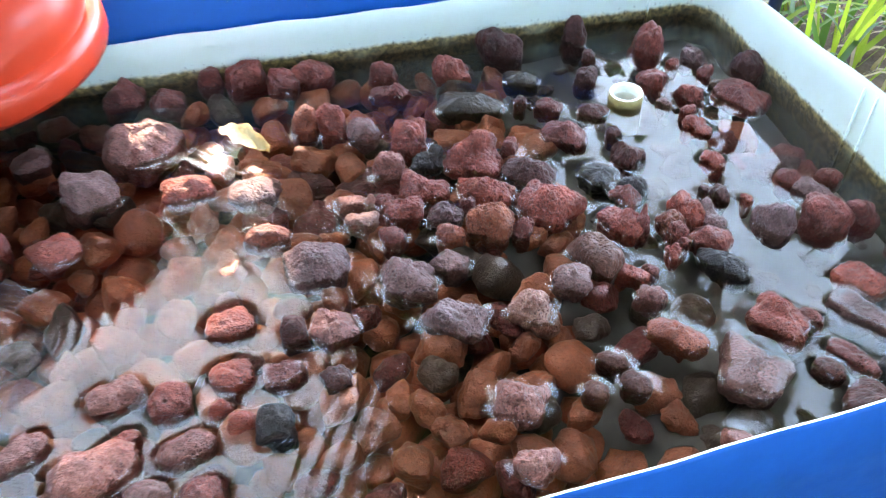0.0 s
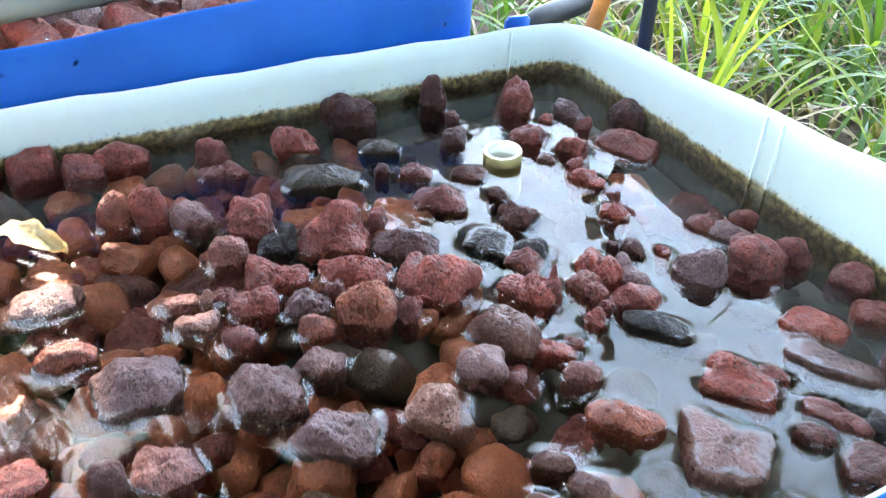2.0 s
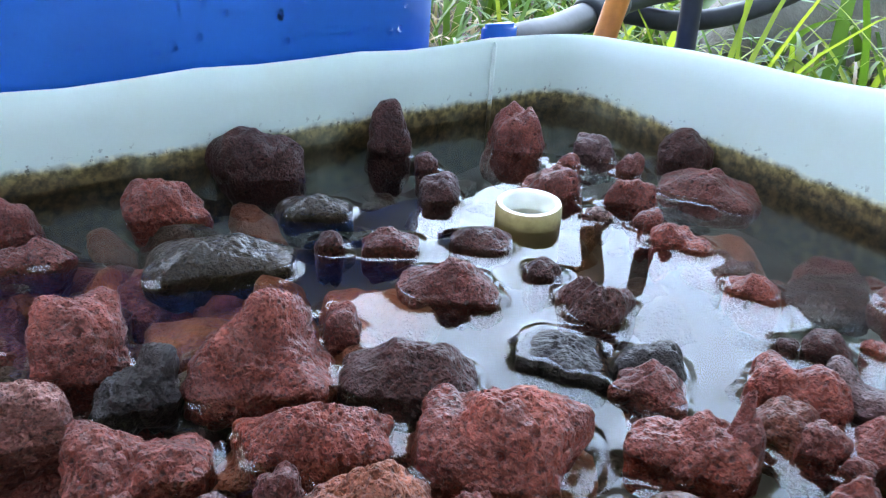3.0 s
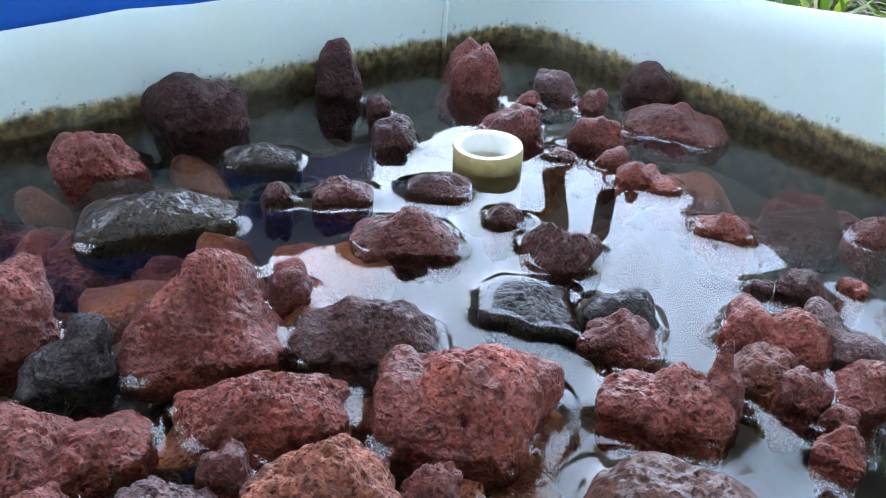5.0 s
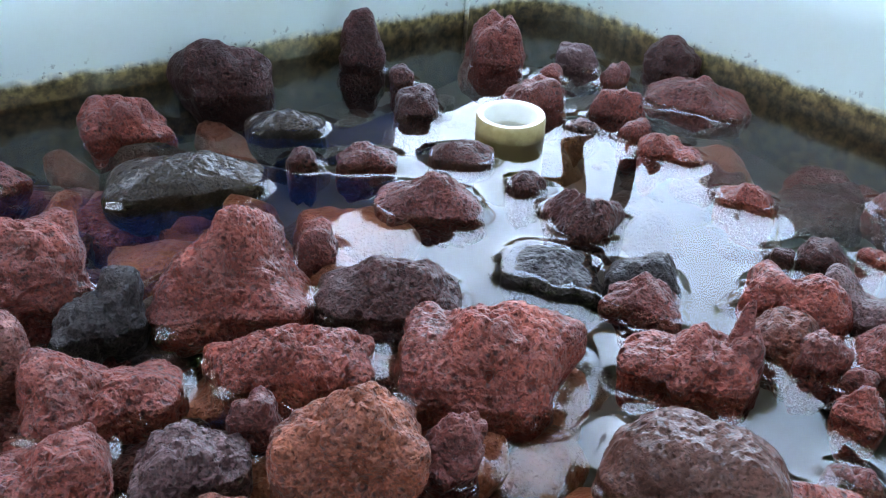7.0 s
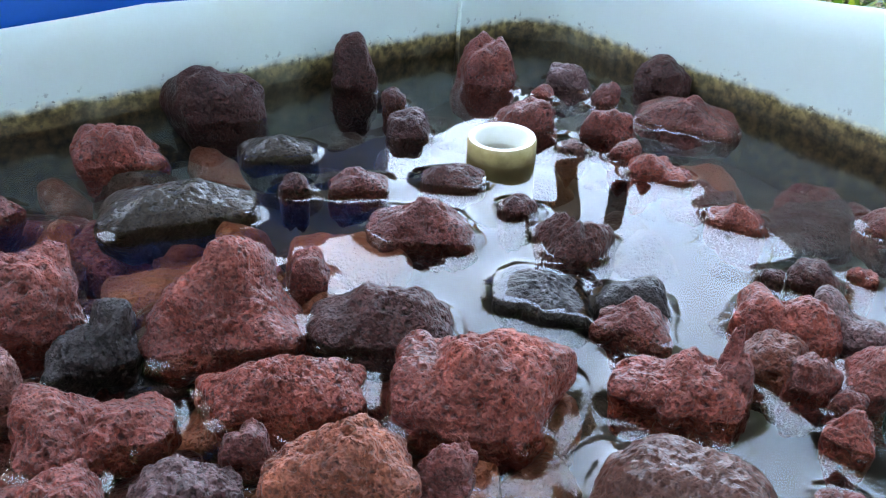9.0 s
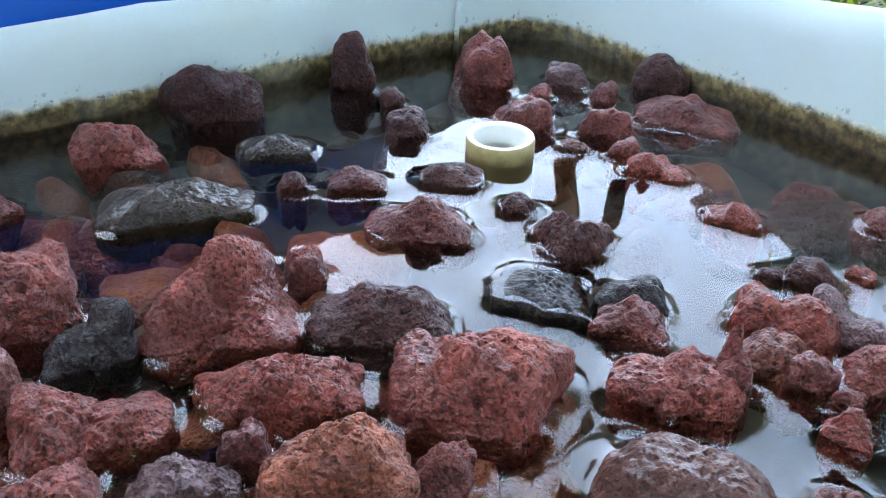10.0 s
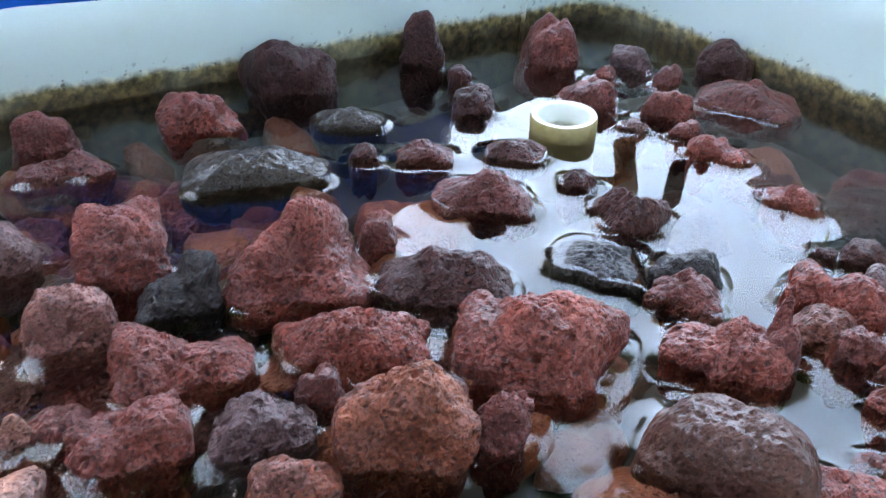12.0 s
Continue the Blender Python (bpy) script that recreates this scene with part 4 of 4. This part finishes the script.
lava_rock("dark", -0.010, 0.336, 14, 87, 5, [(-0.0007, 0.0, 0.0088, 0.0073, 0.0085)])
lava_rock("pink", 0.086, 0.329, -9, 88, 6, [(-0.0036, 0.0, 0.0104, 0.0128, 0.0126), (0.0014, 0.0, 0.014, 0.0128, 0.0041)])
lava_rock("purple", 0.045, 0.427, 1, 89, 5, [(-0.0004, 0.0, 0.0125, 0.0079, 0.0092)])
lava_rock("orange", 0.045, 0.451, 1, 90, 5, [(-0.0007, 0.0, 0.0097, 0.0071, 0.008)])
lava_rock("wetgrey", 0.148, 0.345, -23, 91, 5, [(0.0001, 0.0, 0.0091, 0.0066, 0.0063)])
lava_rock("wetgrey", 0.136, 0.359, -19, 92, 4, [(0.0005, 0.0, 0.0093, 0.0049, 0.0058)])
lava_rock("wetgrey", 0.126, 0.339, -18, 93, 4, [(0.0004, 0.0, 0.0075, 0.0055, 0.0051)])
lava_rock("orange", -0.063, 0.555, 14, 94, 5, [(-0.0007, 0.0, 0.0109, 0.0087, 0.0184)])
lava_rock("maroon", -0.043, 0.552, 12, 95, 5, [(-0.0008, 0.0, 0.0112, 0.0088, 0.0245)])
lava_rock("purple", -0.021, 0.550, 9, 96, 5, [(-0.0013, 0.0, 0.0119, 0.0083, 0.0137)])
lava_rock("maroon", -0.119, 0.611, 18, 97, 5, [(-0.0004, 0.0, 0.0159, 0.0114, 0.0165)])
lava_rock("maroon", -0.089, 0.607, 15, 98, 5, [(0.0002, 0.0, 0.0134, 0.0093, 0.0141)])
lava_rock("maroon", -0.069, 0.621, 13, 99, 5, [(-0.0016, 0.0, 0.0181, 0.0114, 0.0158)])
lava_rock("maroon", -0.145, 0.606, 21, 100, 4, [(-0.0003, 0.0, 0.0097, 0.0072, 0.0133)])
lava_rock("pale", -0.012, 0.460, 10, 101, 4, [(-0.0003, 0.0, 0.0114, 0.0058, 0.0064)])
lava_rock("maroon", 0.009, 0.446, 7, 102, 4, [(-0.0003, 0.0, 0.0089, 0.0055, 0.0095)])
lava_rock("pink", -0.022, 0.480, 11, 103, 4, [(-0.0003, 0.0, 0.0117, 0.006, 0.0035)])
lava_rock("slate", 0.210, 0.439, -26, 104, 5, [(-0.0054, 0.0, 0.0123, 0.0085, 0.007), (0.0077, 0.0, 0.0099, 0.0085, 0.0035)])
lava_rock("red", 0.206, 0.459, -24, 105, 5, [(-0.0002, 0.0, 0.013, 0.0092, 0.0119)])
lava_rock("pink", 0.163, 0.408, -21, 106, 5, [(0.0001, 0.0, 0.0095, 0.0058, 0.0084)])
lava_rock("red", 0.152, 0.428, -18, 107, 4, [(0.0001, 0.0, 0.0141, 0.0058, 0.0041)])
lava_rock("maroon", 0.252, 0.399, -35, 108, 4, [(0.0, 0.0, 0.0082, 0.0049, 0.0051)])
lava_rock("pink", -0.123, 0.317, 35, 109, 5, [(0.0006, 0.0, 0.0153, 0.0094, 0.0108)])
lava_rock("maroon", -0.094, 0.315, 30, 110, 5, [(0.0013, 0.0, 0.0117, 0.0099, 0.0128)])
lava_rock("red", -0.067, 0.313, 26, 111, 4, [(0.0, 0.0, 0.0061, 0.0036, 0.0079)])
lava_rock("red", -0.111, 0.292, 36, 112, 4, [(-0.0001, 0.0, 0.0098, 0.005, 0.0045)])
lava_rock("pink", -0.079, 0.290, 30, 113, 5, [(-0.0015, 0.0, 0.0129, 0.0088, 0.0098), (0.0083, 0.0, 0.0078, 0.0088, 0.0035)])
lava_rock("slate", -0.037, 0.304, 21, 114, 5, [(0.0004, 0.0, 0.0108, 0.0086, 0.017)])
lava_rock("red", -0.054, 0.304, 24, 115, 4, [(0.001, 0.0, 0.008, 0.0059, 0.0137)])
lava_rock("pink", -0.118, 0.273, 39, 116, 6, [(-0.0074, 0.0, 0.0143, 0.0152, 0.0183), (0.0096, 0.0, 0.0127, 0.0152, 0.004)])
lava_rock("purple", -0.089, 0.263, 35, 117, 5, [(-0.0003, 0.0, 0.0107, 0.0077, 0.0098)])
lava_rock("maroon", -0.064, 0.265, 30, 118, 5, [(0.0, 0.0, 0.0107, 0.0075, 0.0099)])
lava_rock("pink", -0.174, 0.527, 26, 119, 6, [(-0.0014, 0.0, 0.0252, 0.0232, 0.0186), (0.0164, 0.0, 0.0142, 0.0232, 0.0045)])
lava_rock("purple", -0.189, 0.470, 31, 120, 5, [(0.0004, 0.0, 0.0184, 0.015, 0.0178)])
lava_rock("red", -0.130, 0.483, 24, 121, 5, [(0.0, 0.0, 0.0171, 0.0122, 0.0124)])
lava_rock("purple", -0.086, 0.488, 18, 122, 5, [(0.0, 0.0, 0.0171, 0.0087, 0.004)])
lava_rock("orange", -0.070, 0.441, 18, 123, 5, [(0.0014, 0.0, 0.0147, 0.0072, 0.01)])
lava_rock("maroon", -0.201, 0.579, 26, 124, 5, [(-0.0008, 0.0, 0.0163, 0.013, 0.0143)])
lava_rock("maroon", -0.171, 0.581, 24, 125, 5, [(0.0, 0.0, 0.0134, 0.0107, 0.0089)])
lava_rock("pink", 0.094, 0.290, -9, 126, 5, [(-0.0001, 0.0, 0.0116, 0.0084, 0.0123)])
lava_rock("pink", 0.201, 0.311, -30, 127, 4, [(0.0, 0.0, 0.0147, 0.0059, 0.0042)])
lava_rock("maroon", -0.001, 0.481, 13, 128, 6, [(-0.0005, 0.0, 0.0086, 0.0055, 0.0057)])
lava_rock("pale", -0.009, 0.478, 16, 129, 5, [(0.0005, 0.0, 0.0044, 0.0022, 0.0085)])
lava_rock("pink", 0.041, 0.449, -4, 130, 6, [(0.0005, 0.0, 0.0059, 0.0044, 0.0121)])
lava_rock("slate", 0.306, 0.365, -42, 131, 4, [(0.0, 0.0, 0.0075, 0.0075, 0.0088)])
lava_rock("pink", -0.157, 0.281, 47, 132, 4, [(0.0, 0.0, 0.0145, 0.0075, 0.0096)])
lava_rock("dark", -0.241, 0.502, 36, 133, 4, [(0.0, 0.0, 0.0135, 0.012, 0.0072)])
lava_rock("purple", -0.088, 0.485, 22, 134, 4, [(0.0, 0.0, 0.016, 0.014, 0.0072)])
lava_rock("maroon", -0.231, 0.393, 43, 135, 4, [(0.0, 0.0, 0.0155, 0.0135, 0.0152)])
lava_rock("maroon", -0.231, 0.418, 41, 136, 4, [(0.0, 0.0, 0.0105, 0.009, 0.016)])
lava_rock("red", -0.194, 0.421, 37, 137, 4, [(0.0, 0.0, 0.016, 0.013, 0.0088)])

# stones heaped in the second tub
def heap():
    rng = random.Random(41)
    shapes = []
    for i in range(12):
        s = rng.uniform(0.028, 0.042)
        p, f = rock_mesh(900 + i, 4, (s, s * rng.uniform(0.7, 0.95), s * rng.uniform(0.6, 0.85)))
        me = from_arrays("heap_rock", p.tolist(), f)
        me.materials.append(LAVA[("red", "maroon", "pink", "purple", "red", "maroon")[i % 6]])
        me.polygons.foreach_set("use_smooth", [True] * len(me.polygons))
        shapes.append(me)
    verts, faces = [], []
    for layer, z0 in ((0, 0.022), (1, 0.044)):
        for i in range(19):
            for j in range(11):
                u, v = -0.63 + i * 0.029 + rng.uniform(-0.007, 0.007), BACK_V + 0.030 + j * 0.03 + rng.uniform(-0.006, 0.006)
                size = rng.uniform(0.028, 0.042)
                w = TUB @ Vector((u, v, 0))
                z = z0 + rng.uniform(-0.005, 0.005) + 0.02 * max(0.0, u + 0.42)
                m = pose(w.x, w.y, z, rng.uniform(-40, 40), rng.uniform(-40, 40), rng.uniform(0, 360))
                me = rng.choice(shapes)
                if layer == 1 and j < 5:
                    ob = new("lava_rock", me)
                    ob.matrix_world = m
                    tagged(ob, "dry reddish lava stone heaped in the second tub", "stone", "lava stones in the second tub")
                else:
                    p, f = rock_mesh(950 + (i * 7 + j) % 9, 2, (size, size * 0.85, size * 0.75))
                    k = len(verts)
                    verts += [tuple(m @ Vector(q)) for q in p]
                    faces += [tuple(x + k for x in q) for q in f]
    ob = mesh_object("lava_gravel", from_arrays("lava_gravel", verts, faces), LAVA["maroon"])
    tagged(ob, "maroon lava stones filling the second tub below the top layer", "stones", kind="stuff")


heap()

# stones of the bed, under the water
def bed():
    rng = random.Random(77)
    meshes = []
    for i in range(24):
        s = rng.uniform(0.019, 0.033)
        p, f = rock_mesh(500 + i, 4 if i < 16 else 3, (s, s * rng.uniform(0.7, 0.95), s * rng.uniform(0.55, 0.8)), 1.0)
        tone = "bed" if i % 3 else ("bed_dark" if i % 6 else "maroon")
        me = from_arrays("bed_rock", p.tolist(), f)
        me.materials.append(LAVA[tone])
        me.polygons.foreach_set("use_smooth", [True] * len(me.polygons))
        meshes.append((me, s, tone))
    brown = [q for q in meshes if q[2] == "bed_dark"]
    for top_layer, z0, count in ((True, -0.0185, 290), (False, -0.040, 420)):
        heaps, made, tries, spots = {"bed": ([], []), "bed_dark": ([], [])}, 0, 0, []
        while made < count and tries < 9000:
            tries += 1
            u, v = rng.uniform(-0.62, -0.016), rng.uniform(-0.408, -0.016)
            silted = u > -0.195
            me, s, tone = rng.choice(brown if silted else meshes)
            if any((u - a) ** 2 + (v - b) ** 2 < (0.40 * (s + c)) ** 2 for a, b, c in spots):
                continue
            spots.append((u, v, s))
            made += 1
            w = TUB @ Vector((u, v, 0))
            deep = 0.012 if silted else (-0.004 if u < -0.16 and top_layer else 0.0)
            m = pose(w.x, w.y, z0 - deep + rng.uniform(-0.006, 0.006), rng.uniform(-30, 30), rng.uniform(-30, 30), rng.uniform(0, 360))
            if top_layer:
                ob = new("submerged_rock", me)
                ob.matrix_world = m
                tagged(ob, TONE_LABELS[tone], "stone", "lava stones on the bottom of the tub")
            else:
                p, f = rock_mesh(700 + made % 20, 2, (s * 1.1, s, s * 0.8))
                verts, faces = heaps["bed_dark" if silted else "bed"]
                k = len(verts)
                verts += [tuple(m @ Vector(q)) for q in p]
                faces += [tuple(x + k for x in q) for q in f]
        if not top_layer:
            for tone, colour in (("bed", "orange-brown"), ("bed_dark", "silty olive-brown")):
                verts, faces = heaps[tone]
                ob = mesh_object("lava_gravel", from_arrays("lava_gravel", verts, faces), LAVA[tone])
                tagged(ob, colour + " lava stones covering the floor of the tub", "stones", kind="stuff")
    # larger stones lying just under the surface
    for i in range(33):
        u, v = rng.uniform(-0.40, -0.20), rng.uniform(-0.175, -0.03)
        if i > 25:
            u, v = rng.uniform(-0.055, -0.02), rng.uniform(-0.22, -0.13)
        tone = ("maroon", "bed", "dark", "maroon")[i % 4]
        p, f = rock_mesh(1200 + i, 4, (rng.uniform(0.026, 0.040), rng.uniform(0.022, 0.032), rng.uniform(0.016, 0.022)))
        ob = mesh_object("submerged_rock", from_arrays("submerged_rock", p.tolist(), f), LAVA[tone])
        w = TUB @ Vector((u, v, 0))
        ob.matrix_world = pose(w.x, w.y, -0.003 - rng.uniform(0, 0.006) - (0.006 if i > 25 else 0) - p[:, 2].max(), 0, 0, rng.uniform(0, 360))
        tagged(ob, "reddish-brown lava stone just below the surface of the water", "stone", "lava stones on the bottom of the tub")


bed()


def silt():
    n = 70
    u, v = np.meshgrid(np.linspace(-0.27, -0.003, n), np.linspace(-0.42, -0.003, n), indexing="ij")
    edge = np.clip((u + 0.27) / 0.07, 0, 1)
    p = np.stack([u.ravel(), v.ravel(), np.zeros(n * n)], axis=1)
    p[:, 2] = -0.0245 + 0.003 * vnoise(p * 38.0, 61) - 0.022 * (1 - edge.ravel()) ** 1.5
    f = [(i * n + j, (i + 1) * n + j, (i + 1) * n + j + 1, i * n + j + 1) for i in range(n - 1) for j in range(n - 1)]
    ob = mesh_object("silt", from_arrays("silt", p.tolist(), f), SILT)
    ob.matrix_world = TUB
    tagged(ob, "grey-brown mud settled between the stones under the water", "mud", kind="stuff")


silt()


# ---- water, drawn up a little where it wets the stones and walls ----
def water():
    step = 0.0008
    us, vs = np.arange(LEFT + 0.001, -0.0005, step), np.arange(NEAR + 0.001, -0.0005, step)
    nu, nv = len(us), len(vs)
    u, v = np.meshgrid(us, vs, indexing="ij")
    a = radians(YAW)
    x, y = CORNER.x + u * math.cos(a) - v * math.sin(a), CORNER.y + u * math.sin(a) + v * math.cos(a)
    # where stones break the surface
    stone = np.zeros(u.shape, bool)
    for q in WET_POINTS:
        qx, qy = q[:, 0] - CORNER.x, q[:, 1] - CORNER.y
        i = ((qx * math.cos(a) + qy * math.sin(a) - us[0]) / step + 0.5).astype(int)
        j = ((-qx * math.sin(a) + qy * math.cos(a) - vs[0]) / step + 0.5).astype(int)
        ok = (i >= 0) & (i < nu) & (j >= 0) & (j < nv)
        stone[i[ok], j[ok]] = True
    rise, reach = 0.0017, 0.0025
    for _ in range(2):
        g = np.pad(stone, 1)
        stone = stone | (g[2:, 1:-1] & g[:-2, 1:-1]) | (g[1:-1, 2:] & g[1:-1, :-2])
    stone[0], stone[-1], stone[:, 0], stone[:, -1] = True, True, True, True
    # a surface that rises to each wet edge and falls away over the capillary length
    h, keep = np.where(stone, rise, 0.0), 1.0 / (4.0 + (step / reach) ** 2)
    for _ in range(110):
        g = np.pad(h, 1, mode="edge")
        h = np.where(stone, rise, (g[2:, 1:-1] + g[:-2, 1:-1] + g[1:-1, 2:] + g[1:-1, :-2]) * keep)
    for _ in range(2):
        g = np.pad(h, 1, mode="edge")
        h = (4 * h + 2 * (g[2:, 1:-1] + g[:-2, 1:-1] + g[1:-1, 2:] + g[1:-1, :-2]) + g[2:, 2:] + g[:-2, 2:] + g[2:, :-2] + g[:-2, :-2]) / 16
    # round ripples where water has just been poured in
    r = np.hypot(u + 0.556, v + 0.228)
    h = h + 0.0008 * np.sin(r * 2 * math.pi / 0.0085) * np.exp(-((r - 0.030) / 0.016) ** 2)
    h = h + 0.00013 * np.sin(r * 2 * math.pi / 0.0105 + 2 * np.sin(x * 55) + 2 * np.sin(y * 47)) * np.exp(-r / 0.2) * np.clip((-0.18 - u) / 0.08, 0, 1)
    h = h + 0.00003 * (np.sin(x * 61 + 2 * np.sin(y * 43)) + np.sin(y * 74 + 2 * np.sin(x * 37 + 1.0)))
    p = np.stack([x.ravel(), y.ravel(), h.ravel()], axis=1)
    i, j = np.meshgrid(np.arange(nu - 1), np.arange(nv - 1), indexing="ij")
    k = (i * nv + j).ravel()
    f = np.stack([k, k + nv, k + nv + 1, k + 1], axis=1)
    ob = mesh_object("water", from_arrays("water", p.tolist(), f.tolist()), WATER)
    tagged(ob, "still, slightly brown water that mirrors the sky", "water", kind="structure")


water()
